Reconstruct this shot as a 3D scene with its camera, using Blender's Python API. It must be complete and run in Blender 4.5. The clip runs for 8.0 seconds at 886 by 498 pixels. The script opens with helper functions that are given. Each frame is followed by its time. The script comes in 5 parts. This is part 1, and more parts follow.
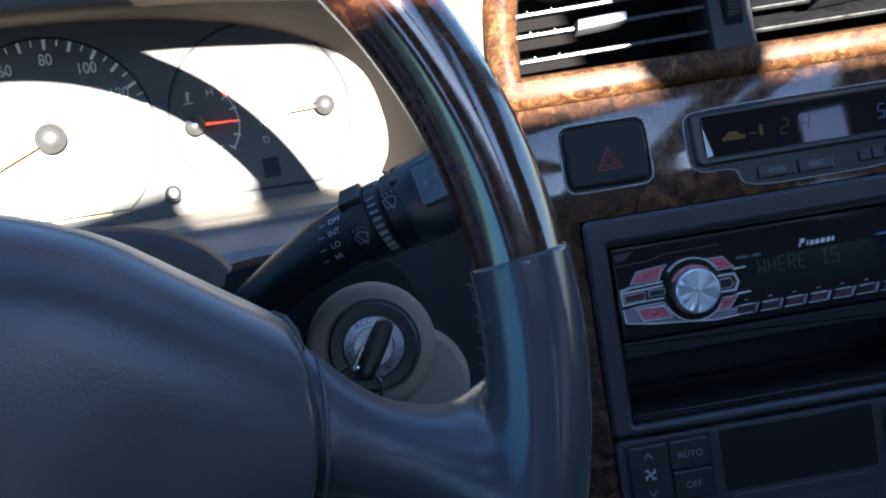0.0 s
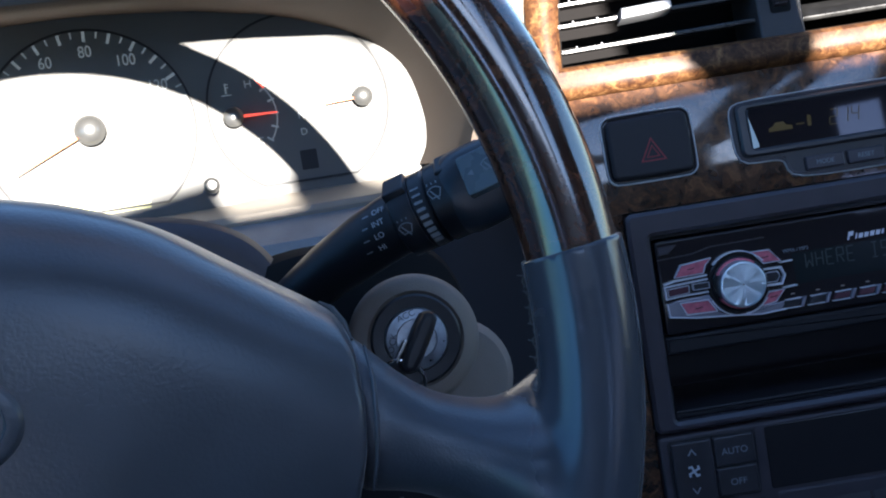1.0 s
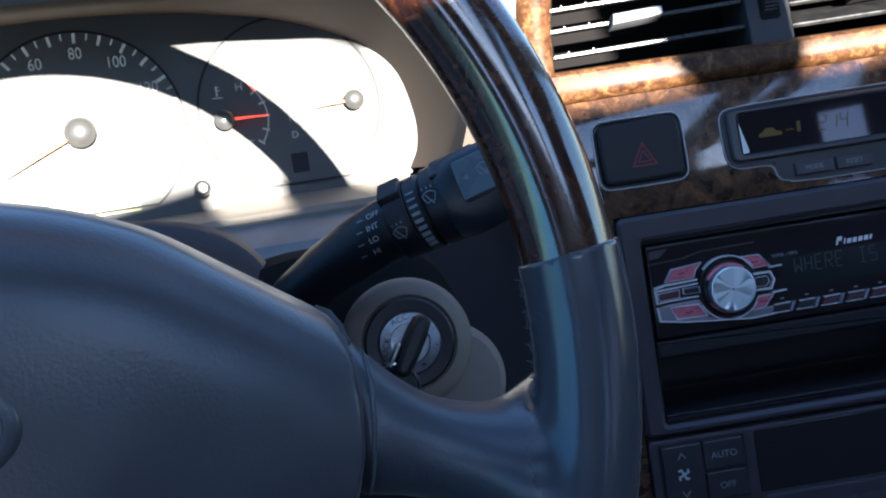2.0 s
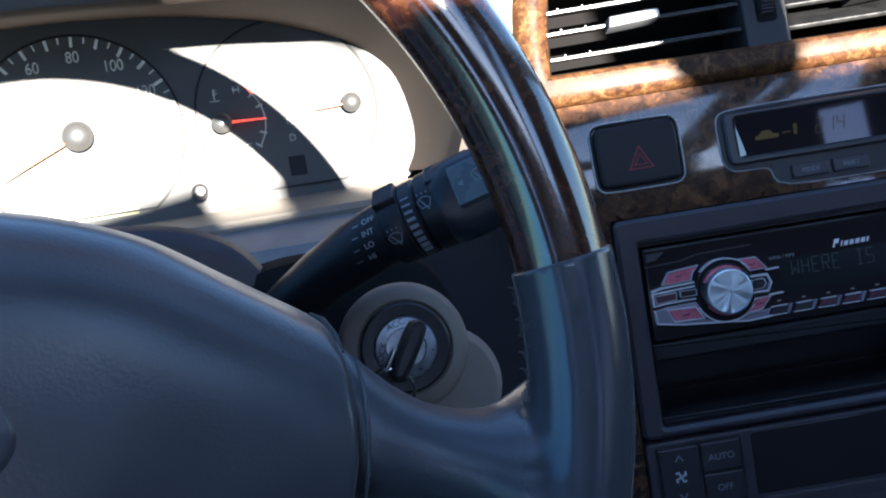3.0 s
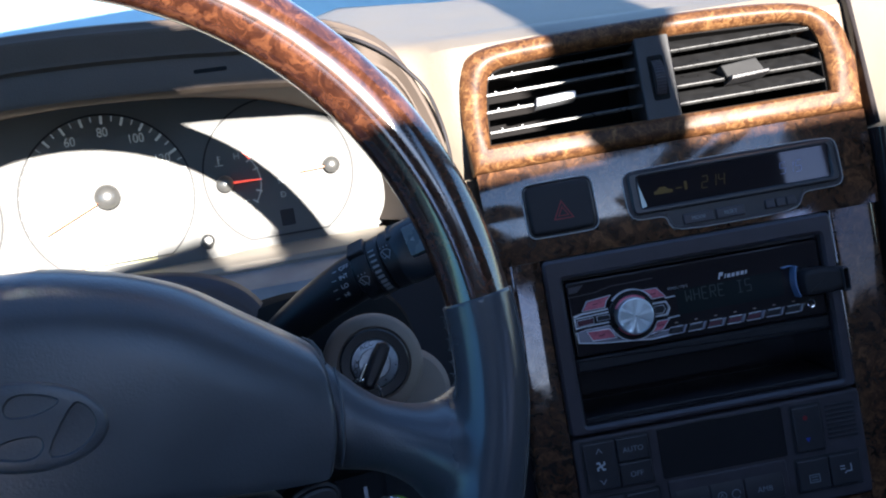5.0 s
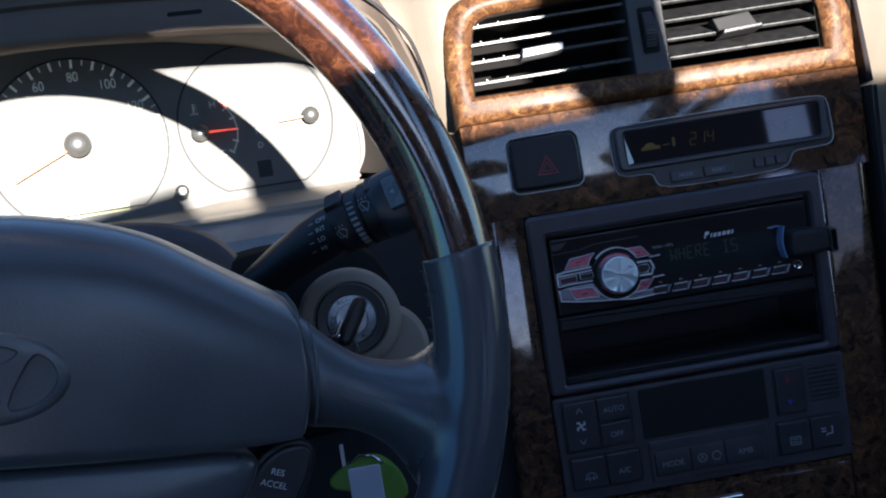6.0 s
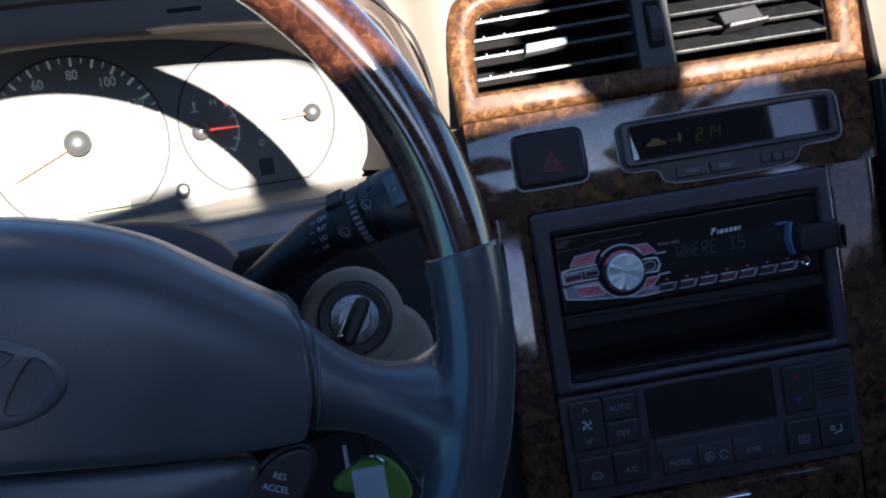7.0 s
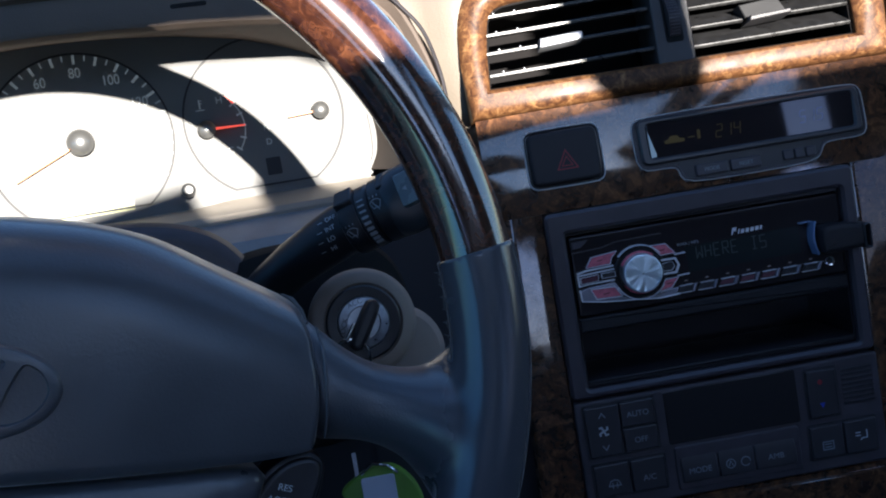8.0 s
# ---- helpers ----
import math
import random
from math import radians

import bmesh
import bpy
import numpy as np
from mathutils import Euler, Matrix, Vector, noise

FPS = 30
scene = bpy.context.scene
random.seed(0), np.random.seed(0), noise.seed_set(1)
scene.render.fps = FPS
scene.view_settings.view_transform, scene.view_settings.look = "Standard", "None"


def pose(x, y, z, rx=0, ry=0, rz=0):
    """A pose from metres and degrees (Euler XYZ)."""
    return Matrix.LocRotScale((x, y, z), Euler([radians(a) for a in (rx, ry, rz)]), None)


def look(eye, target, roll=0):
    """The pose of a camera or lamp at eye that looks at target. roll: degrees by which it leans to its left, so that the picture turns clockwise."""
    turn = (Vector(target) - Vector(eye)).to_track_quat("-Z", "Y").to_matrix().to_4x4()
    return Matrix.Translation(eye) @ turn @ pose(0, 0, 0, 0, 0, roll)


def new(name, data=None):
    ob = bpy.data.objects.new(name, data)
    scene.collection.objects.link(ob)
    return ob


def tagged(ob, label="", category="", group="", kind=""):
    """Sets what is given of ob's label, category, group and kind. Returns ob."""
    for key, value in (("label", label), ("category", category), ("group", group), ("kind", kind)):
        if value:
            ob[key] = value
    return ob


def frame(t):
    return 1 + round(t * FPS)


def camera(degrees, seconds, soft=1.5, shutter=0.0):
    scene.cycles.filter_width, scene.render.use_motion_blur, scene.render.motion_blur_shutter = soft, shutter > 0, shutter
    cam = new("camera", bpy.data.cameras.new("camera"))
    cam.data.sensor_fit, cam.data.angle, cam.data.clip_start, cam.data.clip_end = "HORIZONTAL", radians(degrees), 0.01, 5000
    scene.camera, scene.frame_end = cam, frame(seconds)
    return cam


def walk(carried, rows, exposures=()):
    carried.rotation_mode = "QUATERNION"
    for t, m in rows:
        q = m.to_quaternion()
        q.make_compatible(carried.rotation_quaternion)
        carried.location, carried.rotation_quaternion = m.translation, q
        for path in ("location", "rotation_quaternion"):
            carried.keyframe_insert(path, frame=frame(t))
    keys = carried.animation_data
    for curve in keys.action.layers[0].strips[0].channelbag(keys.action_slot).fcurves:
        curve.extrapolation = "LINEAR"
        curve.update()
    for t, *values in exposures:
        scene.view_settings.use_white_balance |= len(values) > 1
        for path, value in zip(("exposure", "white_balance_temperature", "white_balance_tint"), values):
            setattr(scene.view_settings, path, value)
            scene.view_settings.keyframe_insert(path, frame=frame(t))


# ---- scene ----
# The dash frame: x right, y ahead, z up along the centre stack. RIG leans and turns it into the car.
RIG = (Matrix.Translation((0.0, 0.0, 0.62)) @ Matrix.Rotation(radians(-15), 4, "Z") @ Matrix.Rotation(radians(-15), 4, "X")
       @ Matrix.Translation((-0.12, -0.367, -0.90)))
cam = camera(49.5, 8.0, soft=2.0)
PATH = [
    (0, (0.008, -0.159, 0.964), (0.086, 1.835, 0.833), -9.2),
    (0.2, (0.003, -0.158, 0.964), (0.057, 1.837, 0.84), -9.3),
    (0.5, (0.002, -0.154, 0.964), (0.027, 1.841, 0.829), -9.3),
    (1, (0.001, -0.153, 0.963), (0.021, 1.843, 0.832), -9.2),
    (1.2, (-0.001, -0.153, 0.965), (0.035, 1.842, 0.833), -9.0),
    (1.5, (-0.003, -0.154, 0.964), (0.049, 1.842, 0.836), -9.0),
    (2.8, (-0.002, -0.153, 0.966), (0.051, 1.841, 0.831), -8.9),
    (3, (0.0, -0.154, 0.967), (0.049, 1.841, 0.832), -9.1),
    (3.5, (0.001, -0.157, 0.967), (0.057, 1.838, 0.838), -9.1),
    (3.8, (-0.003, -0.181, 0.969), (0.063, 1.814, 0.84), -9.1),
    (4, (0.0, -0.209, 0.972), (0.055, 1.786, 0.839), -9.1),
    (4.2, (0.001, -0.241, 0.975), (0.058, 1.75, 0.799), -9.0),
    (4.4, (0.007, -0.271, 0.98), (0.028, 1.722, 0.813), -8.7),
    (4.5, (0.007, -0.279, 0.981), (0.046, 1.716, 0.856), -8.9),
    (4.6, (0.008, -0.283, 0.981), (0.075, 1.714, 0.884), -9.2),
    (4.7, (0.01, -0.286, 0.981), (0.088, 1.711, 0.905), -9.8),
    (5.8, (0.013, -0.272, 0.975), (0.127, 1.718, 0.817), -9.2),
    (6, (0.014, -0.268, 0.976), (0.125, 1.721, 0.8), -9.0),
    (6.5, (0.015, -0.263, 0.977), (0.125, 1.725, 0.786), -9.1),
    (7, (0.015, -0.261, 0.977), (0.116, 1.728, 0.793), -9.3),
    (7.5, (0.015, -0.259, 0.979), (0.12, 1.73, 0.79), -9.3),
    (7.8, (0.015, -0.259, 0.978), (0.109, 1.731, 0.797), -9.4),
    (8, (0.015, -0.243, 0.975), (0.095, 1.748, 0.798), -9.5),
]
walk(cam, [(t, RIG @ look(eye, target, roll)) for t, eye, target, roll in PATH],
     exposures=[(0.0, 2.73, 6000, 11), (4.0, 2.77, 6000, 11), (4.7, 2.61, 6000, 11), (5.8, 2.22, 6000, 11), (8.0, 2.21, 6000, 11)])

# ---- light ----
SUN_WAY = RIG.to_3x3() @ Vector((-0.084, 0.332, -0.030))
SUN_WAY.normalize()
ELEV = math.asin(-SUN_WAY.z)
world = bpy.data.worlds.new("sky")
world.use_nodes = True
scene.world = world
sky = world.node_tree.nodes.new("ShaderNodeTexSky")
sky.sky_type, sky.sun_disc = "NISHITA", False
sky.sun_elevation = ELEV
sky.dust_density, sky.ozone_density, sky.air_density = 0.2, 3.5, 1.0
sky.sun_rotation = math.atan2(-SUN_WAY.x, -SUN_WAY.y)
world.node_tree.links.new(sky.outputs[0], world.node_tree.nodes["Background"].inputs[0])
world.node_tree.nodes["Background"].inputs[1].default_value = 0.074
sun = new("sun", bpy.data.lights.new("sun", "SUN"))
sun.data.energy, sun.data.angle, sun.data.color = 5.0, radians(0.45), (1.0, 0.9, 0.76)
sun.matrix_world = look((0, 0, 4), Vector((0, 0, 4)) + SUN_WAY)


# ---- materials ----
def shader(name, color, rough=0.5, metal=0.0, coat=0.0, spec=0.5, bump=0.0, bump_size=1.0, vary=0.0, vary_size=60.0, emit=None, power=0.0, hide=False):
    """Principled surface with two scales of noise: vary tints and scuffs, bump is the grain (bump_size in mm), hide makes it leathery."""
    m = bpy.data.materials.new(name)
    m.use_nodes = True
    n, l = m.node_tree.nodes, m.node_tree.links
    p = n["Principled BSDF"]
    p.inputs["Base Color"].default_value = (*color, 1)
    p.inputs["Roughness"].default_value = rough
    p.inputs["Metallic"].default_value = metal
    p.inputs["Coat Weight"].default_value = coat
    p.inputs["Coat Roughness"].default_value = 0.04
    p.inputs["Specular IOR Level"].default_value = spec
    if emit:
        p.inputs["Emission Color"].default_value = (*emit, 1)
        p.inputs["Emission Strength"].default_value = power
    if not (bump or vary):
        return m
    tc = n.new("ShaderNodeTexCoord")
    if vary:
        a = n.new("ShaderNodeTexNoise")
        a.inputs["Scale"].default_value, a.inputs["Detail"].default_value = vary_size, 5
        l.new(tc.outputs["Object"], a.inputs["Vector"])
        r = n.new("ShaderNodeMapRange")
        r.inputs[1].default_value, r.inputs[2].default_value = 0.3, 0.7
        r.inputs[3].default_value, r.inputs[4].default_value = 1 - vary, 1 + vary
        l.new(a.outputs[0], r.inputs[0])
        mix = n.new("ShaderNodeVectorMath")
        mix.operation = "SCALE"
        mix.inputs[0].default_value = color
        l.new(r.outputs[0], mix.inputs["Scale"])
        l.new(mix.outputs[0], p.inputs["Base Color"])
        r2 = n.new("ShaderNodeMapRange")
        r2.inputs[1].default_value, r2.inputs[2].default_value = 0.3, 0.7
        r2.inputs[3].default_value, r2.inputs[4].default_value = max(0.02, rough * (1 - vary)), min(1, rough * (1 + vary))
        l.new(a.outputs[0], r2.inputs[0])
        l.new(r2.outputs[0], p.inputs["Roughness"])
    if bump:
        v = n.new("ShaderNodeTexVoronoi")
        v.inputs["Scale"].default_value = 1000.0 / bump_size
        l.new(tc.outputs["Object"], v.inputs["Vector"])
        height = v.outputs[0]
        if hide:
            # pebbled cells, bent out of shape, with longer creases over them
            bend = n.new("ShaderNodeTexNoise")
            bend.inputs["Scale"].default_value, bend.inputs["Detail"].default_value = 420.0 / bump_size, 3
            l.new(tc.outputs["Object"], bend.inputs["Vector"])
            push = n.new("ShaderNodeVectorMath")
            push.operation = "MULTIPLY_ADD"
            push.inputs[1].default_value = (0.0016 * bump_size,) * 3
            l.new(bend.outputs["Color"], push.inputs[0])
            l.new(tc.outputs["Object"], push.inputs[2])
            v.feature = "SMOOTH_F1"
            l.new(push.outputs[0], v.inputs["Vector"])
            crease = n.new("ShaderNodeTexVoronoi")
            crease.feature = "DISTANCE_TO_EDGE"
            crease.inputs["Scale"].default_value = 330.0 / bump_size
            l.new(push.outputs[0], crease.inputs["Vector"])
            thin = n.new("ShaderNodeMapRange")
            thin.inputs[1].default_value, thin.inputs[2].default_value, thin.inputs[3].default_value, thin.inputs[4].default_value = 0.0, 0.07, -0.16, 0.0
            l.new(crease.outputs["Distance"], thin.inputs[0])
            total = n.new("ShaderNodeMath")
            l.new(v.outputs[0], total.inputs[0])
            l.new(thin.outputs[0], total.inputs[1])
            height = total.outputs[0]
        b = n.new("ShaderNodeBump")
        b.inputs["Strength"].default_value, b.inputs["Distance"].default_value = bump, 0.0004 * bump_size
        l.new(height, b.inputs["Height"])
        l.new(b.outputs[0], p.inputs["Normal"])
    return m


def burl(name, dark, mid, light, scale=26.0, vein=0.12, curl=1.2, gloss=1.64, haze=0.065, clean=0.02, lacquer=1.0):
    """Lacquered burl: warped noise clouds, dark eyes and curling veins under a clear coat."""
    m = bpy.data.materials.new(name)
    m.use_nodes = True
    n, l = m.node_tree.nodes, m.node_tree.links
    p = n["Principled BSDF"]
    tc = n.new("ShaderNodeTexCoord")
    w = n.new("ShaderNodeTexNoise")
    w.inputs["Scale"].default_value, w.inputs["Detail"].default_value = scale * 1.3, 4
    l.new(tc.outputs["Object"], w.inputs["Vector"])
    off = n.new("ShaderNodeVectorMath")
    off.operation = "MULTIPLY_ADD"
    off.inputs[1].default_value = (0.045, 0.045, 0.045)
    l.new(w.outputs["Color"], off.inputs[0])
    l.new(tc.outputs["Object"], off.inputs[2])
    a = n.new("ShaderNodeTexNoise")
    a.inputs["Scale"].default_value, a.inputs["Detail"].default_value, a.inputs["Roughness"].default_value = scale * 2.2, 9, 0.62
    a.inputs["Distortion"].default_value = curl
    l.new(off.outputs[0], a.inputs["Vector"])
    v = n.new("ShaderNodeTexVoronoi")
    v.feature = "DISTANCE_TO_EDGE"
    v.inputs["Scale"].default_value = scale * 3.6
    l.new(off.outputs[0], v.inputs["Vector"])
    vr = n.new("ShaderNodeMapRange")
    vr.inputs[1].default_value, vr.inputs[2].default_value, vr.inputs[3].default_value, vr.inputs[4].default_value = 0.0, 0.10, vein, 0.0
    l.new(v.outputs["Distance"], vr.inputs[0])
    add = n.new("ShaderNodeMath")
    l.new(a.outputs[0], add.inputs[0])
    l.new(vr.outputs[0], add.inputs[1])
    ramp = n.new("ShaderNodeValToRGB")
    e = ramp.color_ramp.elements
    e[0].position, e[0].color = 0.36, (*dark, 1)
    e[1].position, e[1].color = 0.72, (*light, 1)
    x = e.new(0.52)
    x.color = (*mid, 1)
    l.new(add.outputs[0], ramp.inputs[0])
    l.new(ramp.outputs[0], p.inputs["Base Color"])
    p.inputs["Roughness"].default_value = 0.32 if lacquer == 1.0 else 0.5
    p.inputs["Coat Weight"].default_value = lacquer
    p.inputs["Coat IOR"].default_value = gloss
    p.inputs["Specular IOR Level"].default_value = 0.15
    d = n.new("ShaderNodeTexNoise")
    d.inputs["Scale"].default_value, d.inputs["Detail"].default_value = 90, 8
    l.new(tc.outputs["Object"], d.inputs["Vector"])
    dr = n.new("ShaderNodeMapRange")
    dr.inputs[1].default_value, dr.inputs[2].default_value, dr.inputs[3].default_value, dr.inputs[4].default_value = 0.42, 0.72, clean, haze
    l.new(d.outputs[0], dr.inputs[0])
    l.new(dr.outputs[0], p.inputs["Coat Roughness"])
    return m


WOOD = burl("burl_wood", (0.022, 0.0085, 0.005), (0.072, 0.029, 0.0125), (0.22, 0.097, 0.039), 46.0, 0.0, 0.5, gloss=1.9, haze=0.12, clean=0.045)
VENTWOOD = burl("vent_burl_wood", (0.042, 0.0165, 0.008), (0.112, 0.049, 0.019), (0.27, 0.142, 0.057), 54.0, -0.04, 0.6, gloss=1.3, haze=0.45, clean=0.3, lacquer=0.4)
RIMWOOD = burl("rim_burl_wood", (0.030, 0.010, 0.006), (0.070, 0.024, 0.012), (0.18, 0.068, 0.030), 44.0, -0.05, 0.7, gloss=2.1, haze=0.15, clean=0.08)
LEATHER = shader("leather", (0.060, 0.065, 0.079), 0.40, spec=0.9, bump=0.22, bump_size=0.9, hide=True)
nodes, links = LEATHER.node_tree.nodes, LEATHER.node_tree.links
# the rim, 165 mm and more from the hub, is polished by use
spot, flat, far, worn, dirt, mixed = [nodes.new("ShaderNode" + k) for k in ("TexCoord", "VectorMath", "VectorMath", "MapRange", "TexNoise", "Math")]
flat.operation, flat.inputs[1].default_value, far.operation, mixed.operation = "MULTIPLY", (1, 1, 0), "LENGTH", "MULTIPLY_ADD"
for k, value in zip((1, 2, 3, 4), (0.152, 0.178, 0.32, 0.12)):
    worn.inputs[k].default_value = value
dirt.inputs["Scale"].default_value, dirt.inputs["Detail"].default_value, mixed.inputs[1].default_value = 60, 6, 0.16
links.new(spot.outputs["Object"], flat.inputs[0])
links.new(flat.outputs[0], far.inputs[0])
links.new(far.outputs["Value"], worn.inputs[0])
links.new(spot.outputs["Object"], dirt.inputs["Vector"])
links.new(dirt.outputs[0], mixed.inputs[0])
links.new(worn.outputs[0], mixed.inputs[2])
links.new(mixed.outputs[0], nodes["Principled BSDF"].inputs["Roughness"])
rubbed = nodes.new("ShaderNodeMapRange")
for k, value in zip((1, 2, 3, 4), (0.150, 0.178, 0.26, 0.06)):
    rubbed.inputs[k].default_value = value
links.new(far.outputs["Value"], rubbed.inputs[0])
links.new(rubbed.outputs[0], nodes["Bump"].inputs["Strength"])
PAD = shader("pad_vinyl", (0.064, 0.066, 0.077), 0.31, spec=0.8, bump=0.15, bump_size=1.2, hide=True, vary=0.12, vary_size=35)
for m, edge_sheen in ((PAD, 0.9), (LEATHER, 0.35)):
    # warm sheen added to brighten grazing edges, in place of light reflected there
    m.node_tree.nodes["Principled BSDF"].inputs["Sheen Weight"].default_value = edge_sheen
    m.node_tree.nodes["Principled BSDF"].inputs["Sheen Roughness"].default_value = 0.25
    m.node_tree.nodes["Principled BSDF"].inputs["Sheen Tint"].default_value = (1.0, 0.93, 0.82, 1)
LOWER = shader("lower_dash_plastic", (0.30, 0.30, 0.31), 0.45, bump=0.3, bump_size=0.9, vary=0.12)
KNEE = shader("knee_panel_black", (0.028, 0.027, 0.031), 0.7, spec=0.35, vary=0.1)
MATTE = shader("matte_black", (0.016, 0.0155, 0.0155), 0.9, spec=0.12)
BTN = shader("button_grey", (0.042, 0.037, 0.040), 0.34, vary=0.1)
THREAD = shader("thread", (0.085, 0.083, 0.08), 0.8)
DARK = shader("dark_plastic", (0.062, 0.051, 0.057), 0.42, spec=0.4, bump=0.2, bump_size=0.7, vary=0.15)
SURROUND = shader("surround_plastic", (0.060, 0.049, 0.057), 0.32, spec=0.55, bump=0.15, bump_size=0.7, vary=0.1)
SWITCH = shader("switch_black", (0.021, 0.018, 0.020), 0.5, spec=0.32, vary=0.12)
KNOB = shader("stalk_end_plastic", (0.024, 0.029, 0.038), 0.34, bump=0.2, bump_size=0.7, vary=0.12)
STALK = shader("stalk_plastic", (0.010, 0.011, 0.014), 0.42, bump=0.15, bump_size=0.7, vary=0.12)
BLACK = shader("black_plastic", (0.025, 0.022, 0.025), 0.38, vary=0.12)
GLOSS = shader("black_gloss", (0.026, 0.022, 0.023), 0.07, spec=0.45)
# near-black colour stands in for the deep shade inside the duct
VOID = shader("duct_shade_black", (0.012, 0.011, 0.011), 0.9, spec=0.1)
POCKET = shader("pocket_plastic", (0.020, 0.016, 0.017), 0.25, spec=0.45)
BEIGE = shader("beige_plastic", (0.185, 0.156, 0.122), 0.55, bump=0.25, bump_size=1.2, vary=0.06, vary_size=25)
HOOD = shader("taupe_hood", (0.098, 0.075, 0.060), 0.72, spec=0.3, bump=0.2, bump_size=1.2, vary=0.08, vary_size=25)
TAUPE = shader("taupe_plastic", (0.29, 0.232, 0.195), 0.6, bump=0.25, bump_size=0.8, vary=0.06)
SHELF = shader("pale_shelf_plastic", (0.31, 0.275, 0.23), 0.5, bump=0.25, bump_size=1.2, vary=0.06, vary_size=25)
CHROME = shader("chrome", (0.75, 0.75, 0.76), 0.12, metal=1.0)
STEEL = shader("brushed_steel", (0.34, 0.36, 0.39), 0.33, metal=0.85, vary=0.18, vary_size=300)
FACET = shader("facet_plastic", (0.12, 0.15, 0.17), 0.28, spec=0.7, vary=0.1)
DIVIDER = shader("divider_plastic", (0.036, 0.035, 0.038), 0.42, bump=0.2, bump_size=0.7, vary=0.1)
SILVER = shader("silver_paint", (0.30, 0.31, 0.33), 0.35, metal=0.5)
SLAT = shader("slat_plastic", (0.017, 0.017, 0.018), 0.36, vary=0.25, vary_size=150)
SLATEDGE = shader("slat_edge", (0.021, 0.021, 0.021), 0.32, spec=0.55, vary=0.3, vary_size=220)
TAB = shader("tab_plastic", (0.020, 0.020, 0.021), 0.7, spec=0.25, vary=0.1)
# pale colour painted as the highlight along raised edges
EDGE_GLINT = shader("edge_glint", (0.55, 0.53, 0.51), 0.3)
REDKEY = shader("red_key", (0.66, 0.17, 0.21), 0.22, vary=0.2, vary_size=400)
PINKDARK = shader("dark_red_key", (0.13, 0.05, 0.06), 0.25)
DISPLAY = shader("display_film", (0.016, 0.020, 0.022), 0.15)
PANE = shader("display_pane", (0.022, 0.017, 0.019), 0.03, spec=0.45)
FACE = shader("dial_face", (0.128, 0.127, 0.122), 0.6, vary=0.03)
HUB = shader("hub_silver", (0.20, 0.20, 0.195), 0.32, metal=0.7)
INK = shader("dial_ink", (0.02, 0.02, 0.022), 0.6)
GLOW = shader("lit_marking", (0.32, 0.34, 0.33), 0.5, emit=(0.75, 0.85, 0.85), power=0.02)
NEEDLE = shader("lit_needle", (0.6, 0.08, 0.04), 0.4, emit=(1.0, 0.10, 0.06), power=0.2)
ORANGE = shader("orange_needle", (0.7, 0.22, 0.04), 0.4)
WHITE = shader("white_print", (0.50, 0.52, 0.54), 0.5)
GREYPRINT = shader("grey_print", (0.25, 0.27, 0.29), 0.5)
REDPRINT = shader("red_print", (0.24, 0.016, 0.022), 0.5)
BLUEPRINT = shader("blue_print", (0.03, 0.06, 0.4), 0.5)
LCDTEXT = shader("teal_display", (0.026, 0.040, 0.040), 0.5, emit=(0.25, 0.45, 0.42), power=0.002)
AMBER = shader("amber_display", (0.07, 0.048, 0.008), 0.5, emit=(0.75, 0.5, 0.1), power=0.004)
LCD = shader("lcd_panel", (0.20, 0.22, 0.36), 0.12)
ODO = shader("odometer_panel", (0.42, 0.42, 0.16), 0.4)
GREEN = shader("green_rubber", (0.16, 0.31, 0.04), 0.45, vary=0.1)
BLUEFLAP = shader("blue_flap", (0.16, 0.24, 0.40), 0.25)
GREYSTRAP = shader("grey_strap", (0.62, 0.64, 0.74), 0.6, bump=0.3, bump_size=0.8)
HEADLINER = shader("headliner", (0.34, 0.32, 0.30), 0.9, bump=0.3, bump_size=2, vary=0.05)
TRIM = shader("cabin_trim", (0.12, 0.115, 0.11), 0.7, bump=0.3, bump_size=1.5, vary=0.08)
CARPET = shader("carpet", (0.10, 0.095, 0.09), 0.95, bump=0.6, bump_size=3, vary=0.15)
PAINT = shader("blue_car_paint", (0.46, 0.66, 0.70), 0.4, spec=0.15, vary=0.03)
ASPHALT = shader("asphalt", (0.06, 0.058, 0.055), 0.9, bump=0.5, bump_size=12, vary=0.2, vary_size=3)


# ---- mesh helpers, in millimetres in a thing's own frame: a right, b up, c towards the driver ----
def basis(o, n):
    """Frame at o in the dash frame whose c axis is n."""
    n = Vector(n).normalized()
    a = Vector((0, 0, 1)).cross(n).normalized()
    b = n.cross(a)
    return RIG @ Matrix(((a.x, b.x, n.x, o[0]), (a.y, b.y, n.y, o[1]), (a.z, b.z, n.z, o[2]), (0, 0, 0, 1)))


def thing(name, m, label, category, kind="", group=""):
    ob = new(name)
    ob.matrix_world = m
    ob.empty_display_size = 0.02
    return tagged(ob, label, category, group, kind)


def finish(bm, name, mat, unit=0.001, sharp=32):
    bmesh.ops.recalc_face_normals(bm, faces=bm.faces)
    if unit != 1:
        bmesh.ops.scale(bm, vec=(unit, unit, unit), verts=bm.verts)
    me = bpy.data.meshes.new(name)
    bm.to_mesh(me)
    bm.free()
    me.materials.append(mat)
    me.shade_smooth()
    me.set_sharp_from_angle(angle=radians(sharp))
    return me


def part(name, bm, mat, parent, label="", unit=0.001, sharp=32):
    ob = new(name, finish(bm, name, mat, unit, sharp))
    ob.parent = parent
    return tagged(ob, label)


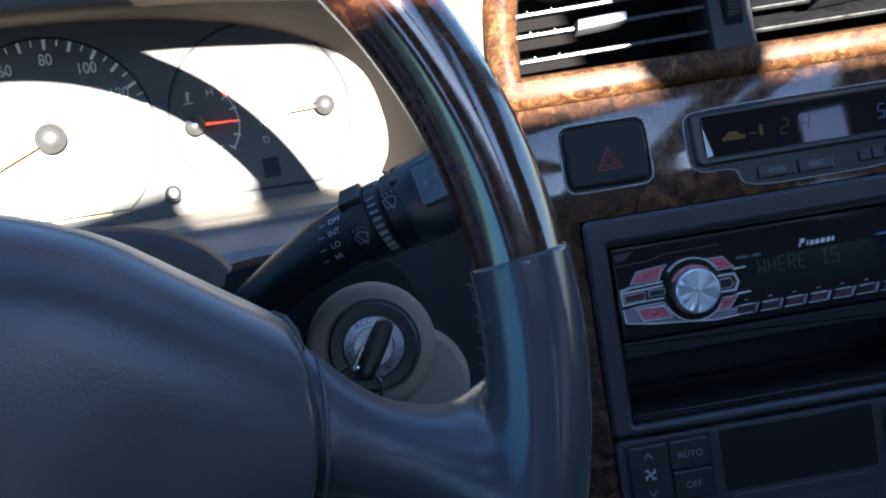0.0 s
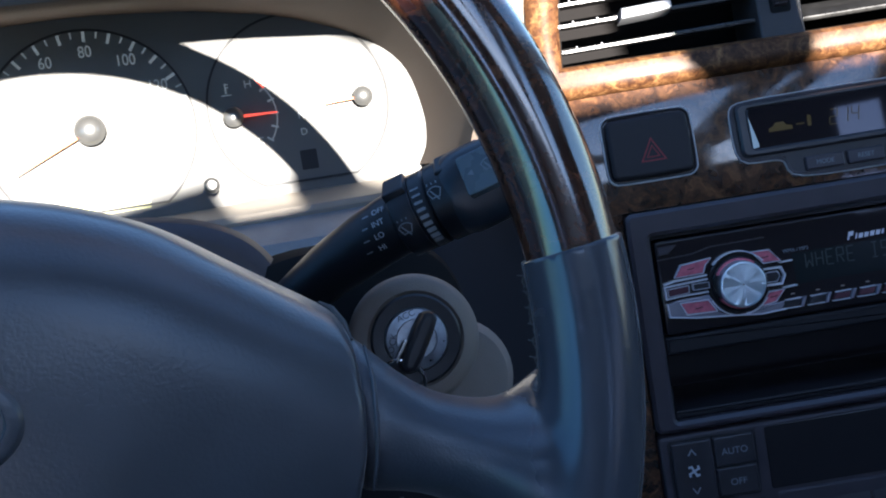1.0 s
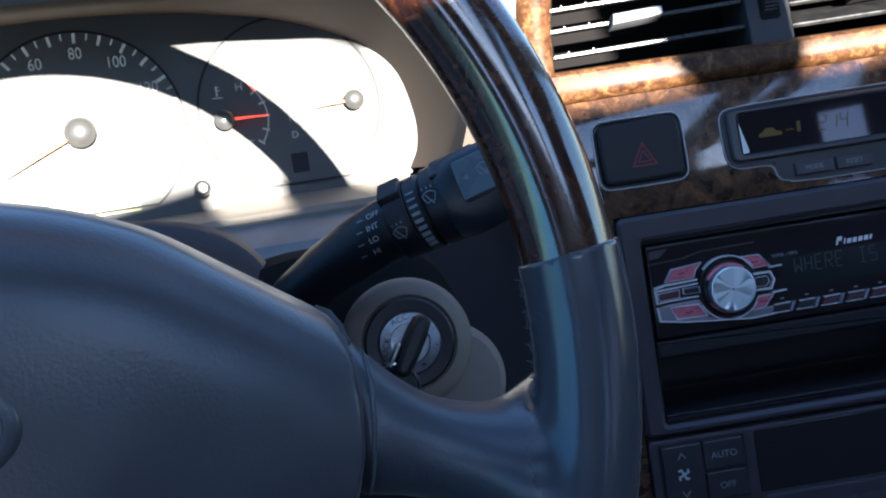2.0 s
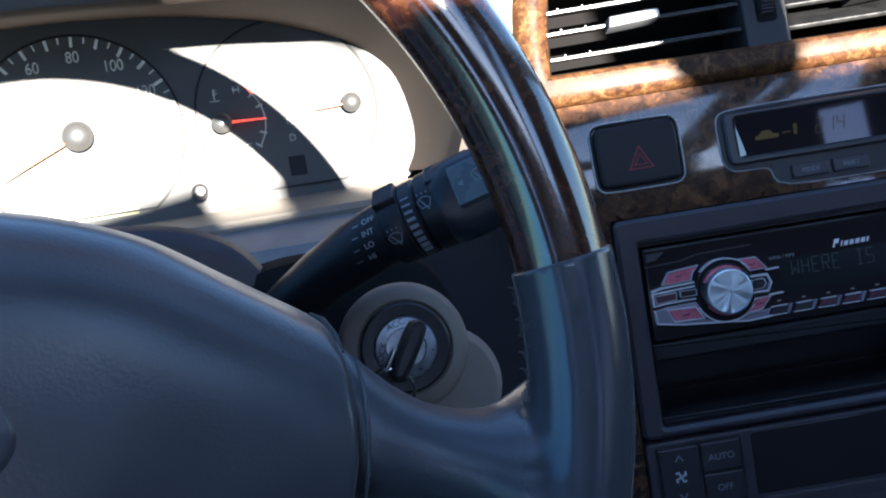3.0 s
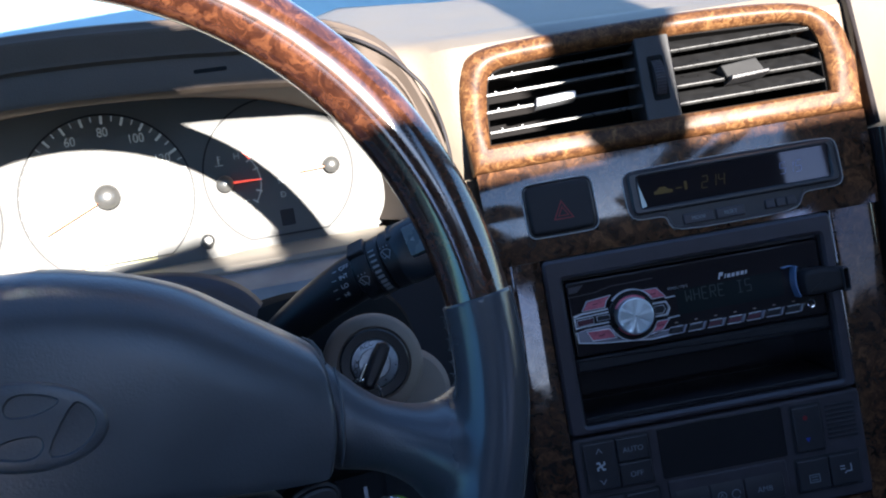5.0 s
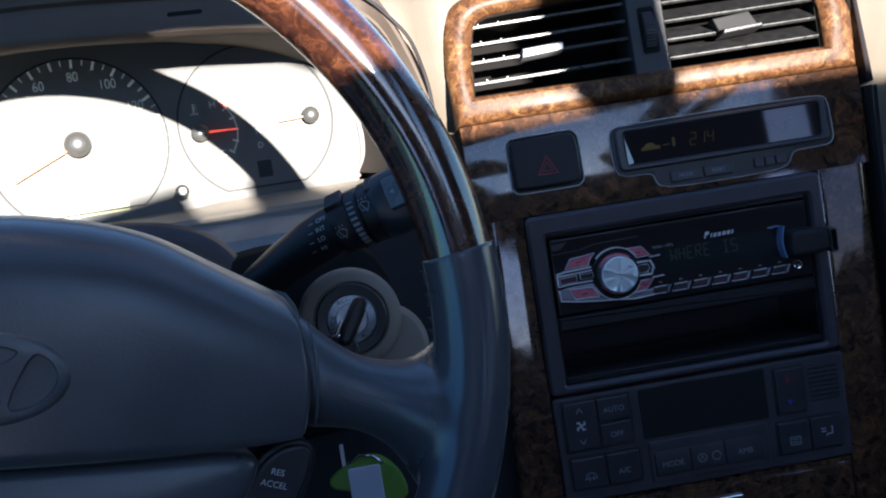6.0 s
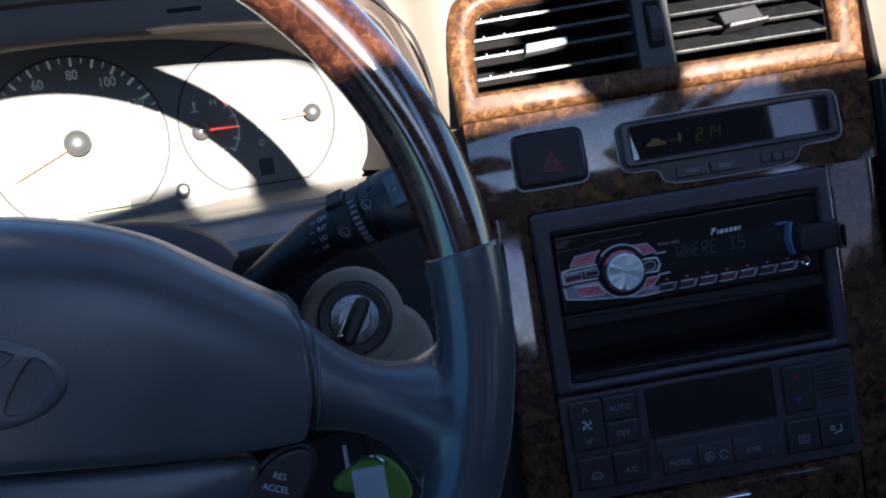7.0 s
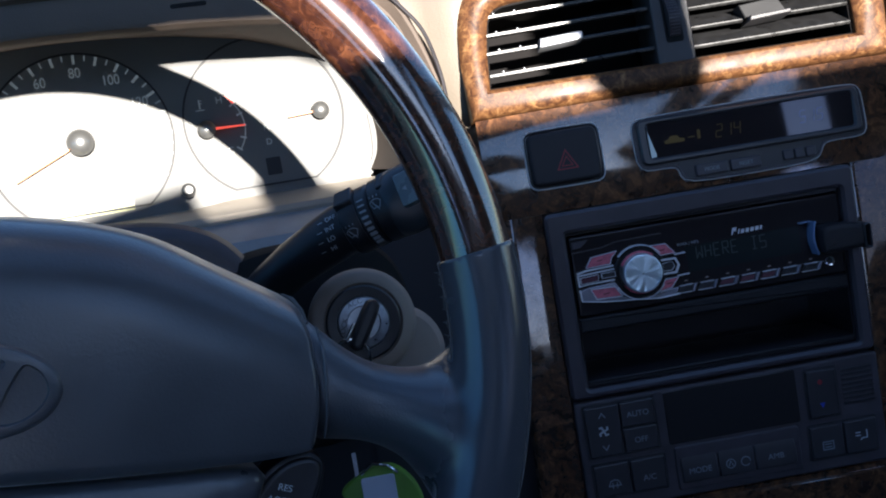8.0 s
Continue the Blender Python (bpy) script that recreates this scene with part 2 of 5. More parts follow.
def rrect(a0, a1, b0, b1, r=1.0, seg=4):
    r = min(r, abs(a1 - a0) / 2.01, abs(b1 - b0) / 2.01)
    out = []
    for cx, cy, s in ((a1 - r, b1 - r, 0), (a0 + r, b1 - r, 90), (a0 + r, b0 + r, 180), (a1 - r, b0 + r, 270)):
        for i in range(seg + 1):
            t = radians(s + 90 * i / seg)
            out.append((cx + r * math.cos(t), cy + r * math.sin(t)))
    return out


def area(p):
    return sum(p[i - 1][0] * p[i][1] - p[i][0] * p[i - 1][1] for i in range(len(p))) / 2


def inset(p, d):
    """Polygon moved inwards by d along its corner normals."""
    s = 1 if area(p) > 0 else -1
    out = []
    for i in range(len(p)):
        u = Vector(p[i]) - Vector(p[i - 1])
        v = Vector(p[(i + 1) % len(p)]) - Vector(p[i])
        n = Vector((-u.y, u.x)).normalized() + Vector((-v.y, v.x)).normalized() if u.length > 1e-6 and v.length > 1e-6 else Vector((0, 0))
        n = n.normalized() * s
        out.append((p[i][0] + n.x * d, p[i][1] + n.y * d))
    return out


def ring_faces(bm, r0, r1):
    k = len(r0)
    for i in range(k):
        j = (i + 1) % k
        bm.faces.new((r0[i], r0[j], r1[j], r1[i]))


def ring(bm, p, c):
    return [bm.verts.new((x, y, c)) for x, y in p]


def prism(bm, p, c0, c1, bev=0.5):
    """Plate of outline p from c0 to c1, with its front edge eased by bev."""
    rings = [ring(bm, p, c0)]
    if bev:
        rings += [ring(bm, p, c1 - bev), ring(bm, inset(p, bev * 0.35), c1 - bev * 0.35), ring(bm, inset(p, bev), c1), ring(bm, inset(p, bev * 1.15 + 0.1), c1)]
    else:
        rings += [ring(bm, p, c1)]
    for q, r in zip(rings, rings[1:]):
        ring_faces(bm, q, r)
    bm.faces.new(rings[-1])
    bm.faces.new(rings[0])


def hoop(bm, outer, inner, c0, c1, bev=0.5, ci=None):
    """Frame between two outlines with as many corners, from c0 to c1; its inner wall goes down to ci."""
    ci = c0 if ci is None else ci
    rings = [ring(bm, outer, c0), ring(bm, outer, c1 - bev), ring(bm, inset(outer, bev), c1), ring(bm, inset(outer, bev * 1.15 + 0.05), c1),
             ring(bm, inset(inner, -bev * 1.15 - 0.05), c1), ring(bm, inset(inner, -bev), c1), ring(bm, inner, c1 - bev), ring(bm, inner, ci)]
    for q, r in zip(rings, rings[1:]):
        ring_faces(bm, q, r)


def lathe(bm, profile, seg=32, at=(0, 0)):
    """Turned form about c: profile of (radius, c)."""
    rings = []
    for r, c in profile:
        if r < 1e-6:
            rings.append([bm.verts.new((at[0], at[1], c))])
        else:
            rings.append([bm.verts.new((at[0] + r * math.cos(2 * math.pi * i / seg), at[1] + r * math.sin(2 * math.pi * i / seg), c)) for i in range(seg)])
    for q, r in zip(rings, rings[1:]):
        if len(q) == 1 and len(r) > 1:
            for i in range(seg):
                bm.faces.new((q[0], r[i], r[(i + 1) % seg]))
        elif len(r) == 1 and len(q) > 1:
            for i in range(seg):
                bm.faces.new((q[i], q[(i + 1) % seg], r[0]))
        elif len(r) > 1:
            ring_faces(bm, q, r)


def tube(bm, path, radii, seg=16, flat=1.0, caps=True):
    """Round bar along a path; radii follow its points."""
    path = [Vector(p) for p in path]
    rings, side = [], None
    for i, p in enumerate(path):
        d = (path[min(i + 1, len(path) - 1)] - path[max(i - 1, 0)]).normalized()
        if side is None:
            side = d.cross(Vector((0, 0, 1)) if abs(d.z) < 0.9 else Vector((0, 1, 0))).normalized()
        side = (side - d * side.dot(d)).normalized()
        up = d.cross(side)
        r = radii[i] if isinstance(radii, (list, tuple)) else radii
        rings.append([bm.verts.new(p + side * (r * math.cos(2 * math.pi * k / seg)) + up * (r * flat * math.sin(2 * math.pi * k / seg))) for k in range(seg)])
    for q, r in zip(rings, rings[1:]):
        ring_faces(bm, q, r)
    if caps:
        bm.faces.new(rings[0])
        bm.faces.new(rings[-1])


def stroke(bm, pts, w, c0, c1, closed=False):
    """One mitred line of width w through pts, raised from c0 to c1."""
    if pts[0] == pts[-1]:
        pts, closed = pts[:-1], True
    p, k = [Vector(q) for q in pts], len(pts)
    way = [(p[(i + 1) % k] - p[i]).normalized() for i in range(k if closed else k - 1)]
    sides = ([], [])
    for i in range(k):
        d0 = way[i - 1] if closed or i else way[0]
        d1 = way[i] if closed or i < k - 1 else way[-1]
        n0, n1 = Vector((-d0.y, d0.x)), Vector((-d1.y, d1.x))
        n = (n0 + n1).normalized() if (n0 + n1).length > 0.1 else n1
        n *= w / 2 / max(0.45, n.dot(n1))
        end = 0 if closed or 0 < i < k - 1 else d1 * (w * 0.3 if i else -w * 0.3)
        o = p[i] + end if end else p[i]
        sides[0].append(tuple(o - n))
        sides[1].append(tuple(o + n))
    if not closed:
        prism(bm, sides[0] + sides[1][::-1], c0, c1, 0)
        return
    rings = [ring(bm, side, c) for side, c in ((sides[0], c0), (sides[0], c1), (sides[1], c1), (sides[1], c0))]
    for i in range(4):
        ring_faces(bm, rings[i], rings[(i + 1) % 4])


def lettering(text, size, a, b, c, mat, parent, turn=0.0, name="lettering", wide=1.0):
    """Raised print of the given words, centred on (a, b)."""
    cu = bpy.data.curves.new(name, "FONT")
    cu.body, cu.size, cu.align_x, cu.align_y, cu.extrude = text, size * 0.001 * 1.35, "CENTER", "CENTER", 0.00008
    tmp = bpy.data.objects.new(name, cu)
    scene.collection.objects.link(tmp)
    me = bpy.data.meshes.new_from_object(tmp.evaluated_get(bpy.context.evaluated_depsgraph_get()))
    bpy.data.objects.remove(tmp)
    me.materials.clear()
    me.materials.append(mat)
    ob = new(name, me)
    ob.parent = parent
    ob.matrix_local = Matrix.Translation((a * 0.001, b * 0.001, c * 0.001)) @ Matrix.Rotation(radians(turn), 4, "Z") @ Matrix.Diagonal((wide, 1, 1, 1))
    return ob


def slab(bm, x0, x1, y0, y1, z0, z1, r=0.0):
    v = [bm.verts.new((x, y, z)) for x in (x0, x1) for y in (y0, y1) for z in (z0, z1)]
    for f in ((0, 1, 3, 2), (4, 6, 7, 5), (0, 4, 5, 1), (2, 3, 7, 6), (0, 2, 6, 4), (1, 5, 7, 3)):
        bm.faces.new([v[i] for i in f])


def structure(name, bm, mat, label, category, m=None, unit=1, sharp=32):
    ob = new(name, finish(bm, name, mat, unit, sharp))
    if m is not None:
        ob.matrix_world = m
    return tagged(ob, label, category, kind="structure")


def sheet(bm, rows):
    """Skin through rows of points with as many points each."""
    g = [[bm.verts.new(p) for p in r] for r in rows]
    for r, q in zip(g, g[1:]):
        for i in range(len(r) - 1):
            bm.faces.new((r[i], r[i + 1], q[i + 1], q[i]))


# ---- the car's shell and what lies outside ----
bm = bmesh.new()
sheet(bm, [[(-400, -400, -0.3), (400, -400, -0.3)], [(-400, 400, -0.3), (400, 400, -0.3)]])
structure("ground", bm, ASPHALT, "grey asphalt ground outside the car", "ground")
bm = bmesh.new()
slab(bm, -0.72, 0.84, -2.3, 0.75, -0.05, 0.0)
structure("floor", bm, CARPET, "dark grey carpet on the car floor", "floor")
ROOF_Z = 1.20


def plate(bm, q, z0, z1):
    lo, hi = [bm.verts.new((x, y, z0)) for x, y in q], [bm.verts.new((x, y, z1)) for x, y in q]
    ring_faces(bm, lo, hi)
    bm.faces.new(lo)
    bm.faces.new(hi)


# unseen roof: two openings either side of a tapered bar, cut to shape the sun
FRONT = -0.62
bm = bmesh.new()
Z = (ROOF_Z, ROOF_Z + 0.02)
plate(bm, [(-0.72, FRONT), (0.84, FRONT), (0.84, -0.34), (-0.72, -0.34)], *Z)
# rear edge and its notch set the lower limit of the sunlight
plate(bm, [(-0.72, -2.3), (0.84, -2.3), (0.84, -1.45), (0.36, -1.45), (0.345, -1.485), (0.202, -1.457), (0.093, -1.432), (0.009, -1.414), (-0.036, -1.402), (-0.05, -1.432), (-0.11, -1.432), (-0.18, -1.432), (-0.206, -1.425), (-0.214, -1.348), (-0.286, -1.366), (-0.31, -1.425), (-0.44, -1.405), (-0.72, -1.405)], *Z)
plate(bm, [(-0.72, -1.405), (-0.44, -1.405), (-0.44, FRONT), (-0.72, FRONT)], *Z)
plate(bm, [(0.36, -1.45), (0.84, -1.45), (0.84, FRONT), (0.36, FRONT)], *Z)
# two plates added to shade the hood's left part and lip
plate(bm, [(-0.44, -0.80), (-0.44, -0.99), (-0.36, -1.0), (-0.228, -1.034), (-0.228, -0.972), (-0.206, -0.955), (-0.225, -0.917), (-0.241, -0.882), (-0.30, -0.81), (-0.42, -0.785)], *Z)
plate(bm, [(-0.2285, -0.972), (-0.206, -0.9555), (-0.15, -0.965), (-0.11, -1.0), (-0.09, -1.06), (-0.092, -1.115), (-0.118, -1.0738), (-0.143, -1.0605), (-0.174, -1.0475), (-0.2, -1.037), (-0.2285, -1.034)], Z[0] + 0.0012, Z[1] - 0.0012)
# small plate added to throw the thin shadow on the cluster
plate(bm, [(-0.152, -1.44), (-0.160, -1.40), (-0.166, -1.364), (-0.159, -1.354), (-0.142, -1.350), (-0.135, -1.356), (-0.122, -1.40), (-0.108, -1.44)], Z[0] + 0.001, Z[1] - 0.001)
# two bars added for the shadow across the vents
plate(bm, [(0.054, -1.375), (0.055, -1.44), (0.105, -1.45), (0.114, -1.33), (0.115, -1.14), (0.109, -1.038), (0.160, -0.865), (0.235, FRONT), (0.17, FRONT), (0.067, -1.01), (0.058, -1.04), (0.037, -1.094), (0.034, -1.113), (0.040, -1.25), (0.041, -1.33)], Z[0] + 0.0006, Z[1] - 0.0006)
plate(bm, [(0.1152, -1.138), (0.16, -1.04), (0.30, FRONT), (0.262, FRONT), (0.180, -0.865), (0.111, -1.036)], Z[0] + 0.001, Z[1] - 0.001)
structure("ceiling", bm, HEADLINER, "unseen grey fabric headliner with openings cut to shape the sunlight", "ceiling")
bm = bmesh.new()
for x0, x1 in ((-0.76, -0.72), (0.84, 0.88)):
    slab(bm, x0, x1, -2.3, 0.75, -0.05, 0.66)
    slab(bm, x0, x1, -2.3, -2.27, 0.66, 1.22)
    slab(bm, x0, x1, -2.27, -1.0, 0.66, 0.70)
    slab(bm, x0, x1, -2.27, -1.0, 0.98, 1.22)
    slab(bm, x0, x1, -1.0, -0.78, 0.66, 1.22)
    slab(bm, x0, x1, -0.78, -0.34, 1.14, 1.22)
structure("wall_sides", bm, TRIM, "dark door panels with front and rear window openings", "door panel")
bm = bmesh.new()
# opening added so that its sky reflects as a patch on the trip display
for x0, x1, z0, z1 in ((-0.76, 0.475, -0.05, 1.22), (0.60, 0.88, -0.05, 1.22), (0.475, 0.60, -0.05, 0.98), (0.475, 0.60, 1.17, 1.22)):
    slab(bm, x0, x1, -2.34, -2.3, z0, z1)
structure("wall_rear", bm, TRIM, "dark rear cabin wall with an added opening for the display's reflection", "wall")
def tinted(name, color):
    """Thin tinted pane: mostly clear, with a faint shine."""
    m = bpy.data.materials.new(name)
    m.use_nodes = True
    n, l = m.node_tree.nodes, m.node_tree.links
    clear, shine, both = n.new("ShaderNodeBsdfTransparent"), n.new("ShaderNodeBsdfGlossy"), n.new("ShaderNodeMixShader")
    clear.inputs[0].default_value, shine.inputs["Roughness"].default_value, both.inputs[0].default_value = (*color, 1), 0.02, 0.03
    l.new(clear.outputs[0], both.inputs[1])
    l.new(shine.outputs[0], both.inputs[2])
    l.new(both.outputs[0], n["Material Output"].inputs["Surface"])
    return m


FRONT_TINT = tinted("front_side_glass", (0.52, 0.70, 0.78))
# unseen rear panes, each tinted to tone its reflection in the centre stack
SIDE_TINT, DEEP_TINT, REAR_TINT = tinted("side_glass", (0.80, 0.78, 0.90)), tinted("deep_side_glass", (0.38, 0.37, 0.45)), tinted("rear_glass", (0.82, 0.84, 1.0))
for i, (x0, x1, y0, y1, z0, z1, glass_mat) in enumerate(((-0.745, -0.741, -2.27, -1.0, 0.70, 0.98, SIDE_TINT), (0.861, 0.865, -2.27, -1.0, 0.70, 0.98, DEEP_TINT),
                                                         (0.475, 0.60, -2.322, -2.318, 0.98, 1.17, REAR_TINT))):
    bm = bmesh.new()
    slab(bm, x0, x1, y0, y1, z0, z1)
    structure("window_%d" % (i + 1), bm, glass_mat, "unseen rear pane tinted to tone the reflected sky", "window")
bm = bmesh.new()
pane = [(-0.78, 0.66), (0.60, 0.66), (0.60, 0.72), (0.24, 0.98), (-0.30, 1.17), (-0.34, 1.14), (-0.78, 1.14)]
near, off = [[bm.verts.new((x, y, z)) for y, z in pane] for x in (-0.741, -0.737)]
ring_faces(bm, near, off)
bm.faces.new(near)
bm.faces.new(off)
structure("window_4", bm, FRONT_TINT, "green-tinted front side window pane", "window")
bm = bmesh.new()
sheet(bm, [[(x, y, z - 0.02 * (x / 0.8) ** 2) for x in np.linspace(-0.8, 0.92, 13)] for y, z in ((0.60, 0.72), (0.66, 0.83), (0.8, 0.885), (1.2, 0.905), (1.6, 0.87), (1.75, 0.74), (1.78, -0.1))])
structure("bonnet", bm, PAINT, "light blue glossy car bonnet beyond the windscreen", "bonnet")
bm = bmesh.new()
for x in (-0.72, 0.84):
    tube(bm, [(x, 0.62, 0.72), (x * 0.97, 0.25, 0.98), (x * 0.92, -0.34, 1.21)], 0.045, 10)
structure("trim_pillars", bm, HEADLINER, "light windscreen pillar trims", "pillar")

# ---- dashboard, in the dash frame ----
DASH = RIG
bm = bmesh.new()
rows = []
for x in np.linspace(-0.62, 0.95, 60):
    drop = 0.04 * min(1, max(0, (-0.02 - x) / 0.08))
    back = 0.47 + 0.2 * (x + 0.06) + 0.05 * min(1, drop / 0.008)
    crest = float(np.interp(x, (-0.5, -0.25, -0.12, -0.02, 0.1, 0.95), (-0.05, -0.053, -0.02, 0.034, 0.026, 0.022)))
    line = ((0.86, 1.17, 1), (0.85, 1.192, 1), (0.78, 1.181, 0.9), (0.70, 1.166, 0.65), (0.63, 1.153, 0.4), (0.56, 1.138, 0.15), (0.47, 1.116, 0), (0.445, 1.108, 0))
    rows.append([(x, max(y + 0.22 * (x - 0.06), back + 0.02 - 0.003 * i) if drop else y + 0.22 * (x - 0.06), z + crest * k - drop * (1 - k)) for i, (y, z, k) in enumerate(line)])
sheet(bm, rows)
structure("dashboard_top", bm, BEIGE, "beige grained dashboard top under the windscreen", "dashboard", DASH)
bm = bmesh.new()
rows = []
for x in list(np.linspace(-0.01, 0.07, 12)) + [0.0755, 0.079, 0.081, 0.085, 0.0885, 0.092, 0.11] + list(np.linspace(0.14, 0.32, 8)) + [0.3235, 0.34, 0.347, 0.3515] + list(np.linspace(0.37, 0.95, 12)):
    w = 0.22 * (x - 0.06)
    near = min(1, max(0, (x + 0.01) / 0.07)) if x < 0.36 else max(0, 1 - (x - 0.36) / 0.1)
    near = near * near * (3 - 2 * near)
    edge = min(1, max(0, (x - 0.048) / 0.024)) if x < 0.36 else 0
    line = ((0.445, 1.108, 0), (0.430, 1.102, 0.3), (0.420, 1.096, 0.6), (0.416, 1.088, 0.9), (0.4135, 1.074, 1), (0.413, 1.066, 1), (0.412, 1.03, 1), (0.43, 0.99, 1), (0.50, 0.93, 1), (0.52, 0.80, 1), (0.52, 0.62, 1))
    rows.append([(x if z > 1.08 else max(x, 0.036), y + w - k * (near * (0.013 + max(0, w - 0.004) * 0.9) + 0.017 * edge) + (0.075 if z < 1.07 and (0.087 if z > 1.06 else 0.08) < x < (0.322 if z > 1.06 else 0.345) else 0), z) for y, z, k in line])
sheet(bm, rows)
structure("dashboard_front", bm, BEIGE, "beige dashboard front beside the centre stack", "dashboard", DASH)

KM = basis((-0.06, 0.464, 1.0), (0.2, -1, 0.05))
face_line = [(-345, -26), (-120, -30), (-65, -29), (-10, -27), (45, -26), (62, -21), (69, -7), (70, 15), (61, 46), (34, 68), (-8, 84), (-44, 91), (-70, 95),
             (-135, 99), (-200, 96), (-268, 84), (-318, 60), (-345, 20)]
visor_a = [(72, -30), (80, -8), (81, 16), (70, 48), (38, 69), (-6, 75), (-44, 78), (-70, 79), (-135, 81), (-200, 80), (-270, 74), (-326, 58), (-358, 20)]
visor_b = [(80, -34), (90, -8), (91, 20), (75, 66), (42, 88), (-4, 98), (-42, 101), (-70, 103), (-135, 105), (-200, 103), (-272, 95), (-330, 70), (-366, 22)]
visor_c = [(86, -36), (96, -8), (97, 22), (76, 78), (42, 103), (-4, 113), (-42, 117), (-70, 119), (-135, 121), (-200, 119), (-274, 110), (-334, 82), (-370, 24)]


def flow(line, k=5):
    """Smooth open curve through the points of a line."""
    p = [Vector(q) for q in line]
    p = [2 * p[0] - p[1]] + p + [2 * p[-1] - p[-2]]
    out = []
    for i in range(1, len(p) - 2):
        for j in range(k):
            t = j / k
            out.append(tuple(0.5 * ((2 * p[i]) + (p[i + 1] - p[i - 1]) * t + (2 * p[i - 1] - 5 * p[i] + 4 * p[i + 1] - p[i + 2]) * t * t + (3 * p[i] - p[i - 1] - 3 * p[i + 1] + p[i + 2]) * t ** 3)))
    return out + [tuple(p[-2])]


def spaced(line, c, grow=0.0):
    return [(x, y, c) for x, y in (inset(line, -grow) if grow else line)]


bm = bmesh.new()
rows = [spaced(face_line, 0)[5:], spaced(visor_a, 86), [(x, y + 0.6, 91) for x, y in visor_a], [(x, y + 2.2, 94) for x, y in visor_a], [(x, y + 5, 95) for x, y in visor_a], [(x, y - 4, 91) for x, y in visor_b], spaced(visor_b, 90), [(x, y + 2, 93) for x, y in visor_b],
        [(x, y + 5, 93) for x, y in visor_b], spaced(visor_c, 99), [(x + 1, y + 3, 99) for x, y in visor_c], [(x + 2, y + 5, 95) for x, y in visor_c], [(x + 2, y + 9, 93) for x, y in visor_c],
        [(x + 3, y + 13, 82) for x, y in visor_c], [(x + 4, y + 16, 50) for x, y in visor_c], [(x + 4, y + 12, -70) for x, y in visor_c]]
sheet(bm, [flow(r) for r in rows])
structure("instrument_hood", bm, HOOD, "taupe hood arching over the instrument cluster", "instrument hood", KM, 0.001, 40)
bm = bmesh.new()
tube(bm, flow([(100, -8, 101), (101, 10, 101), (99.5, 30, 101), (93.5, 55, 101), (83, 71, 101), (69, 86, 101), (50, 98, 101), (28, 106, 100), (0, 112, 97)], 4), 1.3, 8)
structure("trim_hood_seal", bm, BLACK, "thin black seal line round the instrument hood", "seal", KM, 0.001)
bm = bmesh.new()
prism(bm, rrect(-60, -38, 90.6, 93.4, 1.3), 80, 93.2, 0)
structure("trim_hood_slot", bm, MATTE, "small dark slot in the instrument hood", "slot", KM, 0.001)
bm = bmesh.new()
sheet(bm, [[(x, -26.5 - (0 if x > -60 else 2), 0) for x in np.linspace(-345, 66, 20)], [(x, -31, 10) for x in np.linspace(-350, 92, 20)],
           [(x, -37, 26) for x in np.linspace(-355, 106, 20)], [(x, -41, 29) for x in np.linspace(-355, 108, 20)], [(x, -44, 28) for x in np.linspace(-355, 108, 20)]])
prism(bm, [(-360, -60), (108, -60), (108, 50), (-360, 50)], -24, -12, 0)
structure("trim_cluster_shelf", bm, SHELF, "beige shelf below the instrument cluster", "trim", KM, 0.001)
bm = bmesh.new()
LOW_ROWS = ((0.46, 0.962), (0.425, 0.958), (0.405, 0.945), (0.39, 0.90), (0.37, 0.84), (0.36, 0.72), (0.42, 0.55))
sheet(bm, [[(x, y + (x + 0.1) * 0.2 - 0.003, z) for x in np.linspace(-0.025, 0.085, 8)] for y, z in LOW_ROWS])
sheet(bm, [[(x, y + (x + 0.1) * 0.2 - 0.001, z) for x in np.linspace(-0.5, -0.025, 14)] for y, z in LOW_ROWS[3:]])
structure("dashboard_knee_panel", bm, KNEE, "black knee panel below the steering column", "dashboard", DASH)
bm = bmesh.new()
sheet(bm, [[(x, y + (x + 0.1) * 0.2, z) for x in np.linspace(-0.5, -0.02, 14)] for y, z in LOW_ROWS[:4]])
structure("dashboard_lower", bm, LOWER, "dark grey lower dashboard round the steering column", "dashboard", DASH)

# ---- instrument cluster ----
cl = thing("instrument_cluster", KM, "silver-faced instrument cluster with lit white markings", "instrument cluster")
bm = bmesh.new()
prism(bm, [(x, y) for x, y in inset(face_line[:5] + flow(face_line[4:])[1:], -3)], -6, 0, 0)
part("dial_plate", bm, FACE, cl)


def arc(cx, cy, r, t0, t1, k=40):
    return [(cx + r * math.cos(radians(t0 + (t1 - t0) * i / k)), cy + r * math.sin(radians(t0 + (t1 - t0) * i / k))) for i in range(k + 1)]


def dial_ring(cx, cy, r, floor_b):
    t = math.degrees(math.asin((cy - floor_b) / r))
    bm = bmesh.new()
    stroke(bm, arc(cx, cy, r, -t, 180 + t, 64), 1.4, 0.0, 1.2, True)
    part("dial_ring", bm, INK, cl, "thin dark dial ring")


for cx, cy, r, fb in ((-135, 29, 62, -20), (-8, 29, 57, -20), (-266, 29, 57, -16)):
    dial_ring(cx, cy, r, fb)


def hub(cx, cy, r):
    bm = bmesh.new()
    lathe(bm, [(r * 0.8, 0), (r * 0.85, 5)] + [(r * math.cos(radians(t)), 6 + r * 0.85 * math.sin(radians(t))) for t in (0, 20, 40, 58, 74)] + [(0, 6 + r * 0.85)], 28, (cx, cy))
    part("needle_hub", bm, HUB, cl, "pale domed needle hub")


